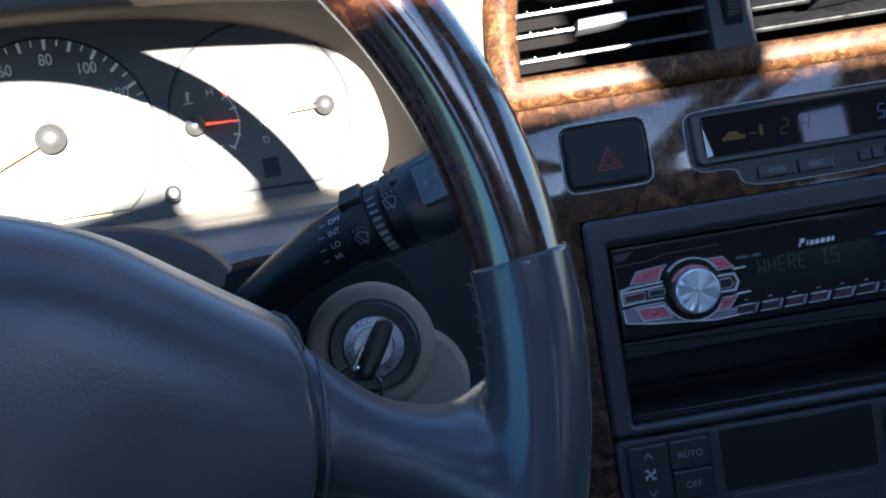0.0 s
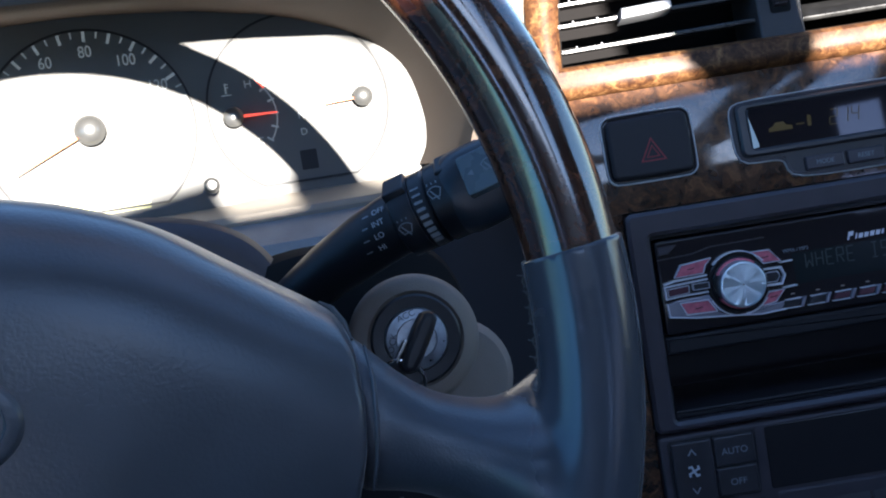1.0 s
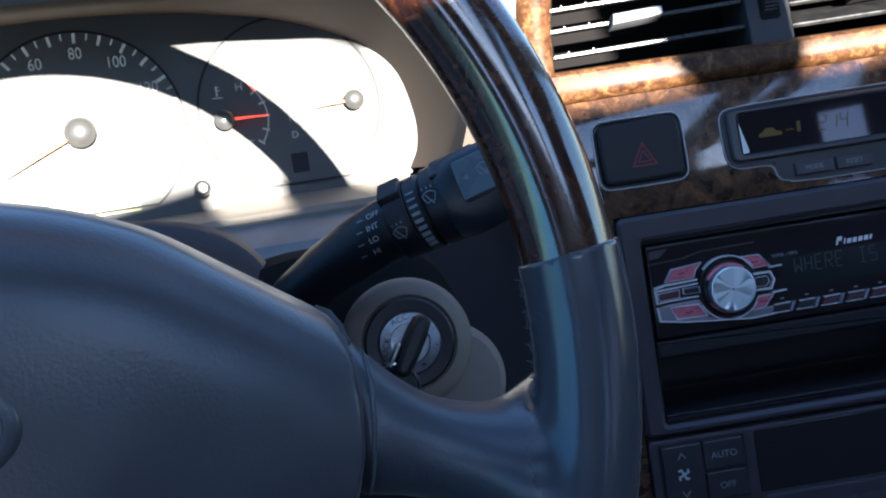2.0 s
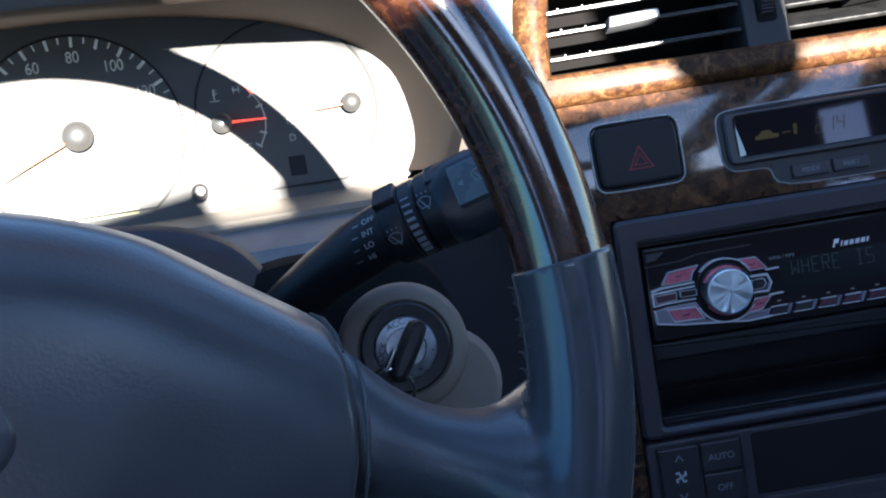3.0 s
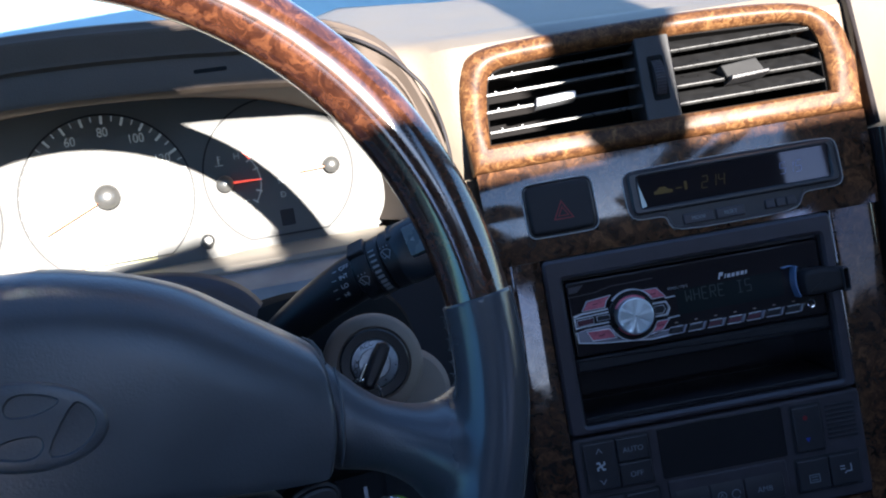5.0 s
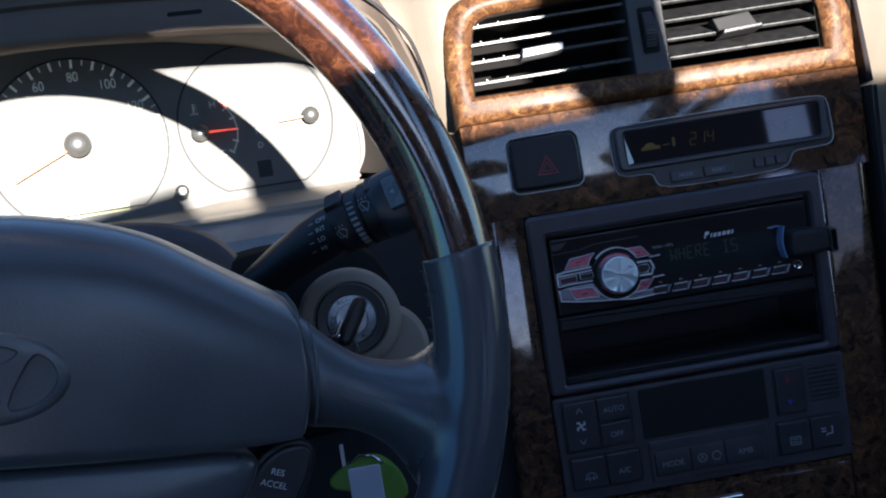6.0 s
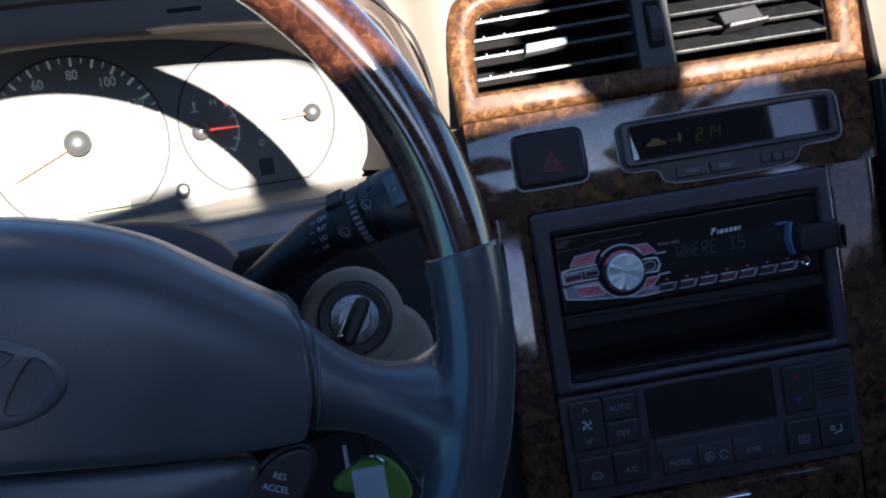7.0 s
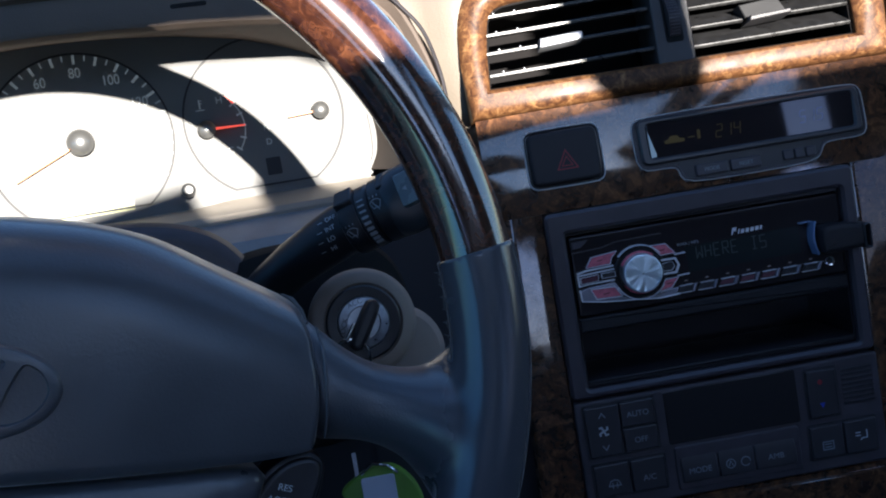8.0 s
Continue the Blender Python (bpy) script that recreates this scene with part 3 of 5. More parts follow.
def needle(cx, cy, turn, r0, r1, w, mat):
    bm = bmesh.new()
    d, n = Vector((math.cos(radians(turn)), math.sin(radians(turn)))), Vector((-math.sin(radians(turn)), math.cos(radians(turn))))
    o = Vector((cx, cy))
    prism(bm, [tuple(o + d * r0 - n * w), tuple(o + d * r1 - n * w * 0.45), tuple(o + d * r1 + n * w * 0.45), tuple(o + d * r0 + n * w)], 5, 6.2, 0.2)
    part("needle", bm, mat, cl)


for cx, cy, r in ((-135, 29, 9.2), (-50, 25, 6.4), (32, 27, 6.4), (-266, 29, 9.2)):
    hub(cx, cy, r)
needle(-135, 29, 205, 8, 50, 0.7, ORANGE)
needle(-266, 29, 215, 8, 46, 0.7, ORANGE)
needle(-50, 25, -1, 6, 27, 0.9, NEEDLE)
needle(32, 27, 184, 6, 24, 0.7, ORANGE)
for i in range(33):
    t = 200 - 7.17 * i
    bm = bmesh.new()
    big = i % 2 == 0
    d, o = Vector((math.cos(radians(t)), math.sin(radians(t)))), Vector((-135, 29))
    stroke(bm, [tuple(o + d * (55.5 if big else 57.5)), tuple(o + d * 61)], 1.9 if big else 1.0, 0.0, 0.25)
    part("tick", bm, GLOW, cl)
for i, word in enumerate(("0", "20", "40", "60", "80", "100", "120", "140", "160")):
    t = radians(200 - 28.7 * i)
    lettering(word, 7.4, -135 + 48.5 * math.cos(t), 29 + 48.5 * math.sin(t), 0.2, GLOW, cl, 0, "numeral", 0.82)
for word, a, b, z in (("H", -38, 45, 5.2), ("C", -35.8, 8.4, 5.0), ("P", -8, 42, 4.2), ("R", -8, 31.5, 4.2), ("N", -8, 21, 4.6), ("D", -8, 10.5, 4.6), ("E", 18, 9, 5.0), ("F", 18, 46, 5.0)):
    lettering(word, z, a, b, 0.2, GLOW, cl, 0, "letter")
bm = bmesh.new()
stroke(bm, arc(-50, 25, 27, -38, 38, 14), 0.8, 0, 0.25)
for t in (-38, -19, 0, 19, 38):
    d, o = Vector((math.cos(radians(t)), math.sin(radians(t)))), Vector((-50, 25))
    stroke(bm, [tuple(o + d * 24), tuple(o + d * 28)], 1.2, 0, 0.3)
part("temperature_scale", bm, GLOW, cl)
bm = bmesh.new()
prism(bm, [(-33.5, 48), (-29, 41), (-25.5, 44.5), (-28.5, 49)], 0, 0.35, 0)
part("hot_mark", bm, NEEDLE, cl, "red mark of the hot end")
bm = bmesh.new()
stroke(bm, [(-52, 41), (-52, 47)], 0.9, 0, 0.25)
stroke(bm, [(-52, 46.5), (-50, 46.5)], 0.5, 0, 0.25)
stroke(bm, [(-52, 44.5), (-50, 44.5)], 0.5, 0, 0.25)
stroke(bm, [(-55, 39.8), (-49, 39.8)], 0.6, 0, 0.25)
part("thermometer_sign", bm, GLOW, cl)
bm = bmesh.new()
stroke(bm, flow([(66.2, 20), (66.6, 6), (65.6, -8), (62.5, -15.5)], 6), 0.7, 0, 0.6)
part("face_edge", bm, INK, cl, "thin dark line along the rim")
bm = bmesh.new()
prism(bm, rrect(-13, -2.5, -13.5, -1, 0.8), 0, 0.4, 0)
part("warning_window", bm, INK, cl, "small black warning window")
bm = bmesh.new()
prism(bm, rrect(-160, -108, -22, -10, 1), 0, 0.5, 0)
part("odometer", bm, ODO, cl, "yellow-green odometer window")
bm = bmesh.new()
lathe(bm, [(2.6, -2), (2.6, 14), (4.6, 15), (5, 18), (4.6, 22), (3, 23.5), (0, 24)], 24, (-70, -16))
part("reset_knob", bm, HUB, cl, "small pale trip reset knob")

# ---- steering wheel ----
WM = basis((-0.1377, 0.0948, 0.924), (0.2631, -1, 0.0962)) @ Matrix.Rotation(radians(-10), 4, "Z")
wheel = thing("steering_wheel", WM, "dark leather steering wheel with burl wood upper rim", "steering wheel")
RIM, JOINT = 187.9, 13.4


def rim_arc(bm, t0, t1, r, k, flat=1.0):
    tube(bm, [(RIM * math.cos(radians(t0 + (t1 - t0) * i / k)), RIM * math.sin(radians(t0 + (t1 - t0) * i / k)), 0) for i in range(k + 1)], r, 24, flat)


bm = bmesh.new()
rim_arc(bm, JOINT - 1.2, 180 - JOINT + 1.2, 14.9, 120)
part("wood_rim", bm, RIMWOOD, wheel, "glossy burl wood upper rim")
bm = bmesh.new()
rim_arc(bm, 180 - JOINT - 6, 360 + JOINT + 6, 16.6, 150)
top = [(113, 24), (122, 16.5), (132, 8.5), (143, 2), (155, -0.5), (166, -0.5), (176, 6), (186, 14)]
low = [(119, -30), (126, -29.5), (135, -30), (145, -32.5), (155, -38), (163, -47), (170, -60), (182, -68)]
crest = [-5, -3.8, -3.6, -2, 2.5, 8, 11.5, 12.5]
for side in (1, -1):
    rings = []
    for (x0, y0), (x1, y1), cr in zip(top, low, crest):
        k, sec = 20, []
        for i in range(k):
            t = 2 * math.pi * i / k
            m, h = (1 + math.sin(t)) / 2, math.cos(t)
            zc = -27 + (cr + 27) * h if h > 0 else -27 + 8 * h
            sec.append(bm.verts.new((side * (x1 + (x0 - x1) * m), y1 + (y0 - y1) * m, zc)))
        rings.append(sec)
    for q, r in zip(rings, rings[1:]):
        ring_faces(bm, q, r)
    bm.faces.new(rings[0])
    bm.faces.new(rings[-1])
for side in (1, -1):
    tube(bm, [(side * 55, -80, -14), (side * 75, -120, -12), (side * 95, -160, -2)], [20, 17, 14], 16)
rim = part("leather_rim", bm, LEATHER, wheel, "dark blue-grey leather lower rim and spokes", sharp=60)
mod = rim.modifiers.new("blend", "REMESH")
mod.mode, mod.voxel_size, mod.use_smooth_shade = "VOXEL", 0.0021, True
mod = rim.modifiers.new("ease", "SMOOTH")
mod.factor, mod.iterations = 0.6, 26

# cut the eased leather off at the wood, higher on the outer side of the rim, and turn its edge in
bpy.context.view_layer.update()
eased = rim.evaluated_get(bpy.context.evaluated_depsgraph_get())
bm = bmesh.new()
bm.from_mesh(eased.to_mesh())
eased.to_mesh_clear()
for side in (1, -1):
    q = radians(JOINT + 0.75)
    o, out, up = 0.001 * RIM * Vector((side * math.cos(q), math.sin(q), 0)), Vector((side * math.cos(q), math.sin(q), 0)), Vector((-side * math.sin(q), math.cos(q), 0))
    end = [f for f in bm.faces if side * f.calc_center_median().x > 0.13 and f.calc_center_median().y > 0.015]
    cut = bmesh.ops.bisect_plane(bm, geom=end + list({e for f in end for e in f.edges}) + list({v for f in end for v in f.verts}), plane_co=o, plane_no=up - 0.05 * out, clear_outer=True)
    edge = [g for g in cut["geom_cut"] if isinstance(g, bmesh.types.BMEdge)]
    for inward, rise in ((0.0005, 0.0003), (0.0008, 0.0001), (0.0014, -0.0006)):
        more = bmesh.ops.extrude_edge_only(bm, edges=edge)["geom"]
        edge = [g for g in more if isinstance(g, bmesh.types.BMEdge)]
        for v in (g for g in more if isinstance(g, bmesh.types.BMVert)):
            r = v.co - o
            r = r - up * r.dot(up)
            v.co += up * rise - r.normalized() * inward
for f in bm.faces:
    f.smooth = True
rim.modifiers.clear()
bm.to_mesh(rim.data)
bm.free()

bm = bmesh.new()
tube(bm, [(118.6, 17, -9.6), (120.4, 8, -5.8), (121.4, -4, -5.0), (121.6, -16, -5.8), (121, -26, -9)], [0.5, 0.75, 0.8, 0.75, 0.5], 10)
part("leather_fold", bm, LEATHER, wheel, "puckered fold of leather along the seam")
bm = bmesh.new()
tube(bm, [(108.5, 30.4, -36), (112, 28.2, -32), (114.6, 23.5, -25), (116, 18.5, -18)], [0.7, 1.3, 1.4, 0.7], 8)
part("worn_corner", bm, THREAD, wheel, "scuffed tan corner of the airbag cover")
rnd = random.Random(4)
bm = bmesh.new()
path = []
for t in np.linspace(JOINT - 1, -3, 46):
    path.append((172.2 + rnd.uniform(-0.5, 0.5), t))
tube(bm, [(r * math.cos(radians(t)), r * math.sin(radians(t)), -5 + rnd.uniform(-0.8, 0.8)) for r, t in path], 0.3, 6)
for r, t in path[::5]:
    q = radians(t)
    tube(bm, [((r + 1.2) * math.cos(q), (r + 1.2) * math.sin(q), -2), ((r - 1.1) * math.cos(q + 0.006), (r - 1.1) * math.sin(q + 0.006), -6 + rnd.uniform(-1, 1))], 0.22, 5)
part("stitching", bm, THREAD, wheel, "frayed grey stitching on the inner leather edge")

pad_line = [(0, 63.2), (14, 62.8), (35, 60.6), (58, 54.8), (82, 43.2), (105, 32.2), (111.5, 28.6), (116, 17), (118, 0), (118.5, -14), (117, -27), (114, -30.5),
            (94, -32.5), (58, -34), (14, -34.5), (0, -34.5)]
full = pad_line + [(-x, y) for x, y in reversed(pad_line[1:-1])]


def crown(x, y):
    """Height of the cushion before its edges roll away."""
    return 7.7 - 2.6 * ((x / 62) ** 2 + ((y - 8) / 38) ** 2)


TOP_EDGE = flow([(-40, 60), (0, 63.2), (14, 62.8), (35, 60.6), (58, 54.8), (82, 43.2), (105, 32.2), (122, 23.8), (135, 16)], 8)


def rolled(d, wide, drop):
    """Drop of a rolled edge of that width at the distance d inside it."""
    return drop * (1 - math.sqrt(max(0.0, 1 - min(1.0, max(0.0, 1 - d / wide)) ** 2)))


SLOPES = ((0, 84), (2.5, 79), (5, 62), (9, 44), (16, 25), (26, 9), (36, 0))
FALL = [0.0]
for step in range(360):
    FALL.append(FALL[-1] + 0.1 * math.tan(radians(np.interp(36 - 0.1 * step, [p[0] for p in SLOPES], [p[1] for p in SLOPES]))))


def shoulder(d):
    """Drop towards the upper edge, whose slope grows from flat 36 mm inside to a steep flank."""
    return float(np.interp(36 - d, np.linspace(0, 36, 361), FALL))


def cushion_height(x, y):
    """Crowned face whose upper edge rolls widely and whose sides and foot turn tightly."""
    x = abs(x)
    edge = np.interp((x, x + 1), [p[0] for p in TOP_EDGE], [p[1] for p in TOP_EDGE])
    above = (edge[0] - y) / math.hypot(1, edge[1] - edge[0])
    side = float(np.interp(y, (-30, -14, 0, 15, 24), (116, 118.5, 118, 116, 112))) - x
    return crown(x, y) - shoulder(above) - rolled(side, 2.4, 2.6) - rolled(y + 34.6, 6, 6)


def cushion(bm, line, centre, deep):
    """Cushion over an outline, from its back up to the crowned face."""
    rings = [[bm.verts.new((x + (centre[0] - x) * k, y + (centre[1] - y) * k, c)) for x, y in line] for k, c in ((0.03, -66), (0.004, deep))]
    for u in range(40):
        k = min(0.985, (u / 40) ** 1.9)
        pts = [(x + (centre[0] - x) * k, y + (centre[1] - y) * k) for x, y in line]
        rings.append([bm.verts.new((x, y, cushion_height(x, y))) for x, y in pts])
    for q, r in zip(rings, rings[1:]):
        ring_faces(bm, q, r)
    bm.faces.new(rings[-1])


def dome(bm, line, centre, steps):
    """Cushion over an outline: steps of (scale, c)."""
    rings = [[bm.verts.new((centre[0] + (x - centre[0]) * s, centre[1] + (y - centre[1]) * s, c)) for x, y in line] for s, c in steps if s > 0]
    for q, r in zip(rings, rings[1:]):
        ring_faces(bm, q, r)
    bm.faces.new(rings[-1])


def refine(line, k):
    out = []
    for i in range(len(line)):
        p, q = line[i], line[(i + 1) % len(line)]
        out += [(p[0] + (q[0] - p[0]) * j / k, p[1] + (q[1] - p[1]) * j / k) for j in range(k)]
    return out


def soften(line, times=2):
    for _ in range(times):
        line = [((line[i - 1][0] + 2 * line[i][0] + line[(i + 1) % len(line)][0]) / 4, (line[i - 1][1] + 2 * line[i][1] + line[(i + 1) % len(line)][1]) / 4) for i in range(len(line))]
    return line


bm = bmesh.new()
cushion(bm, soften(refine(full, 5), 3), (0, 8), -50)
pad = part("airbag_cover", bm, PAD, wheel, "smooth dark vinyl airbag cover", sharp=50)
EC = (-4, -0.8)


def curve(line, k=3, times=2):
    return soften(refine(line, k), times)


def emboss(bm, outline, fields):
    """Raised oval whose fields are sunk between the bars of the sign."""
    loops, edges = [], []
    for line in [outline] + fields:
        vs = [bm.verts.new((x, y, crown(x, y) + 1.5)) for x, y in line]
        loops.append(vs)
        edges += [bm.edges.new((vs[i], vs[(i + 1) % len(vs)])) for i in range(len(vs))]
    bmesh.ops.triangle_fill(bm, use_beauty=True, edges=edges)
    skirt = loops[0]
    for d, h in ((-0.5, 1.3), (-1.0, 0.7), (-1.6, -0.2), (-2.4, -0.9), (-3.0, -2.5)):
        nxt = [bm.verts.new((x, y, crown(x, y) + h)) for x, y in inset(outline, d)]
        ring_faces(bm, skirt, nxt)
        skirt = nxt
    for vs, line in zip(loops[1:], fields):
        prev = vs
        for d, h in ((0.35, 1.2), (0.7, 0.2), (1.6, 0.15)):
            nxt = [bm.verts.new((x, y, crown(x, y) + h)) for x, y in inset(line, d)]
            ring_faces(bm, prev, nxt)
            prev = nxt
        bm.faces.new(prev)


ell = [(EC[0] + 29.3 * math.cos(2 * math.pi * i / 64), EC[1] + 16 * math.sin(2 * math.pi * i / 64)) for i in range(64)]
right_field = curve([(2.4, -13.4), (12.8, 8.4), (16.6, 8.4), (20.8, 4.8), (22.8, 0), (22, -4.2), (18.2, -9), (12, -12.6)])
upper_field = curve([(-10.5, 2.4), (-12, 6.6), (-9.6, 10.8), (-5, 12.2), (2, 11.8), (9.4, 9.8), (7.6, 6.8), (2.6, 4), (-4, 2.4)])
turned = lambda line: [(2 * EC[0] - x, 2 * EC[1] - y) for x, y in line]
bm = bmesh.new()
emboss(bm, ell, [right_field, upper_field, turned(right_field), turned(upper_field)])
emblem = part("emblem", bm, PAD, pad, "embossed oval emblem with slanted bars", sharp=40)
bm = bmesh.new()
hub_line = [(-116, -35.5), (-60, -35.6), (0, -35.8), (60, -35.6), (101, -34.2), (95, -50), (86, -68), (76, -86), (50, -104), (0, -110), (-50, -104), (-72, -84), (-86, -58)]
dome(bm, soften(refine(hub_line[1:], 3), 2), (0, -70), [(0.98, -60), (1.0, -14), (0.995, -10), (0.982, -7.8), (0.955, -6.2), (0.85, -4.8), (0.5, -3.4), (0.1, -3)])
part("hub_cover", bm, PAD, wheel, "dark lower hub cover", sharp=50)
bm = bmesh.new()
cr_line = [(90, -66), (92, -52), (98, -41), (106, -35), (116, -33), (120.5, -37), (118.5, -47), (112, -61), (102, -72)]
prism(bm, soften(refine(inset(cr_line, -2.2), 3), 2), -34, -13.5, 2)
part("switch_bezel", bm, BLACK, wheel)
bm = bmesh.new()
prism(bm, soften(refine(cr_line, 3), 2), -30, -10, 1.6)
sw = part("cruise_switch", bm, BLACK, wheel, "dark cruise control switch")
lettering("RES", 2.7, 105.4, -44.6, -9.8, WHITE, sw, -15)
lettering("ACCEL", 2.7, 103.8, -49.4, -9.8, WHITE, sw, -15)

# ---- steering column, stalk and ignition ----
CM = basis((-0.1377, 0.0948, 0.924), (0.2631, -1, 0.0962))
column = thing("steering_column", CM, "dark plastic steering column shroud", "steering column")
bm = bmesh.new()


def squircle(w, h, p, k=48, off=(0, 0)):
    out = []
    for i in range(k):
        t = 2 * math.pi * i / k
        x, y = math.cos(t), math.sin(t)
        out.append((off[0] + w * math.copysign(abs(x) ** (2 / p), x), off[1] + h * math.copysign(abs(y) ** (2 / p), y)))
    return out


rings = [ring(bm, squircle(w, h, 2.6, off=(0, oy)), c) for w, h, oy, c in ((30, 30, -4, -45), (64, 44, -8, -75), (70, 50, -8, -90), (72, 52, -8, -200), (74, 54, -8, -330))]
for q, r in zip(rings, rings[1:]):
    ring_faces(bm, q, r)
bm.faces.new(rings[0])
part("shroud", bm, MATTE, column)
bm = bmesh.new()
rings = [ring(bm, squircle(w, h, 3, off=(142, -22)), c) for w, h, c in ((50, 46, -172), (60, 56, -178), (64, 60, -190), (64, 62, -330))]
for q, r in zip(rings, rings[1:]):
    ring_faces(bm, q, r)
bm.faces.new(rings[0])
part("lock_shroud", bm, MATTE, column, "black shroud behind the ignition lock")
bm = bmesh.new()
arch = squircle(121, 76, 3.3, 72, (0, -10))
prism(bm, arch, -290, -176, 9)
part("cowl", bm, DARK, column, "dark arched cowl round the column")

ST = basis((0.0, 0.0, 0.0), (0, -1, 0))
stalk = thing("wiper_stalk", ST, "black plastic wiper stalk with white markings", "wiper stalk")


def F(x, y, z):
    """Dash point, in mm, in the stalk's frame."""
    return Vector((x, z, -y))


bm = bmesh.new()
tube(bm, [F(-95, 290, 898), F(-78, 278, 912), F(-60, 268, 925), F(-42, 260, 936), F(-26, 254, 944), F(-14, 250, 949.5), F(-8, 248.5, 951.3)], [8, 9.5, 11, 12.3, 13.2, 13.6, 13.7], 24)
part("stem", bm, STALK, stalk)
AX = (F(42, 236, 966) - F(-14, 250, 949.5)).normalized()
AX0 = F(-14, 250, 949.5) + AX * 5
SM = Matrix.Translation(AX0 * 0.001) @ AX.to_track_quat("Z", "Y").to_matrix().to_4x4()
bm = bmesh.new()
lathe(bm, [(13.6, -1), (15.6, 0), (16, 2), (16, 8), (15.4, 9), (14.6, 9.2), (14.6, 11)], 36)
collar = part("collar", bm, STALK, stalk)
collar.matrix_local = SM
bm = bmesh.new()
lathe(bm, [(15.0, 9.6), (16.2, 10.4), (16.2, 15.5), (15.4, 16.5), (15.0, 17), (16.6, 18), (16.8, 26)], 36)
band = part("adjuster_ring", bm, STALK, stalk, "ribbed adjuster ring")
band.matrix_local = SM
bm = bmesh.new()
rings = [ring(bm, squircle(w, h, p, 40), c) for w, h, p, c in ((16.5, 16.5, 2, 24), (17.5, 17, 2.4, 28), (17.5, 15, 3.4, 34), (16.5, 14, 3.6, 58), (14, 12, 3, 62))]
for q, r in zip(rings, rings[1:]):
    ring_faces(bm, q, r)
bm.faces.new(rings[-1])
knob_end = part("end_knob", bm, KNOB, stalk, "faceted dark end knob")
knob_end.matrix_local = SM
view = (Vector((0.0, 1.0, 0.16)).normalized())
for i in range(9):
    t = -50 + 11 * i
    bm = bmesh.new()
    half = 0.35 + 0.11 * (8 - i)
    prism(bm, rrect(-half, half, -1.9, 1.9, 0.25, 1), 0, 0.25, 0)
    rib = part("rib_mark", bm, GREYPRINT, stalk)
    facing = AX.cross(Vector((0, 1, 0))).normalized()
    front = (Vector((0, 0, 1)) - AX * AX.z).normalized()
    d = (Matrix.Rotation(radians(-t), 3, AX) @ front).normalized()
    y = AX
    x = y.cross(d).normalized()
    rot = Matrix((x, y, d)).transposed().to_4x4()
    rib.matrix_local = Matrix.Translation((AX0 + AX * 13 + d * 16.1) * 0.001) @ rot


def stalk_print(word, size, along, t, r, mat=WHITE, turn=0):
    """Print on the stalk's round side: along its axis in mm, turned t degrees from the front."""
    ob = lettering(word, size, 0, 0, 0, mat, stalk)
    place_print(ob, along, t, r, turn)


def place_print(ob, along, t, r, turn=0):
    front = (Vector((0, 0, 1)) - AX * AX.z).normalized()
    d = (Matrix.Rotation(radians(-t), 3, AX) @ front).normalized()
    x = AX
    y = d.cross(x).normalized()
    rot = Matrix((x, y, d)).transposed().to_4x4() @ Matrix.Rotation(radians(turn), 4, "Z")
    ob.matrix_local = Matrix.Translation((AX0 + AX * along + d * r) * 0.001) @ rot


for word, t, al in (("OFF", 36, -5), ("INT", 16, -6.6), ("LO", -4, -8), ("HI", -24, -9.2)):
    stalk_print(word, 2.5, al, t, 14.3, WHITE)
    bm = bmesh.new()
    stroke(bm, [(-1.2, 0), (1.2, 0)], 0.5, 0, 0.15)
    dash_mark = part("index_mark", bm, GREYPRINT, stalk)
    place_print(dash_mark, al - 6, t, 14.0)


def wiper_sign(along, t, r, drops=True):
    bm = bmesh.new()
    stroke(bm, [(-3, 1.5), (-1.6, 2.6), (0, 3), (1.6, 2.6), (3, 1.5), (1.6, -1.6), (0, -1.2), (-1.6, -1.6)], 0.4, 0, 0.15, True)
    stroke(bm, [(-1.4, 1.8), (1.0, -2.6)], 0.5, 0, 0.15)
    if drops:
        for x in (-2, 0, 2):
            stroke(bm, [(x, 4.2), (x, 4.8)], 0.5, 0, 0.15)
    ob = part("wiper_sign", bm, GREYPRINT, stalk)
    place_print(ob, along, t, r, 0)


wiper_sign(4, -12, 16.3)
wiper_sign(21, 16, 17.2)
for name, along, t, box in (("tongue", 4.2, 64, (-5, 5, -6.5, 6.5)), ("ridge", 27, 62, (-4, 16, -6, 6))):
    bm = bmesh.new()
    prism(bm, rrect(*box, 1.0, 2), -3, 2.0, 0.9)
    place_print(part(name, bm, STALK, stalk), along, t, 15.6 if name == "tongue" else 15.2)
bm = bmesh.new()
lathe(bm, [(15.2, 9.1), (16.25, 9.2), (16.25, 9.7), (15.2, 9.8)], 36)
part("seam_ring", bm, BTN, stalk, "thin pale seam").matrix_local = SM
bm = bmesh.new()
prism(bm, rrect(-11.5, 18, -8.4, 8.4, 1.0, 2), -3, 2.6, 0.7)
facet = part("facet", bm, FACET, stalk, "flat grey facet of the end knob")
place_print(facet, 45, 20, 15.0)
wiper_sign(45.5, 20, 17.7, False)
bm = bmesh.new()
prism(bm, [(-1.4, 0), (1, -1.3), (1, 1.3)], 0, 0.15, 0)
tri = part("arrow_sign", bm, GREYPRINT, stalk)
place_print(tri, 37.5, 20, 17.7)

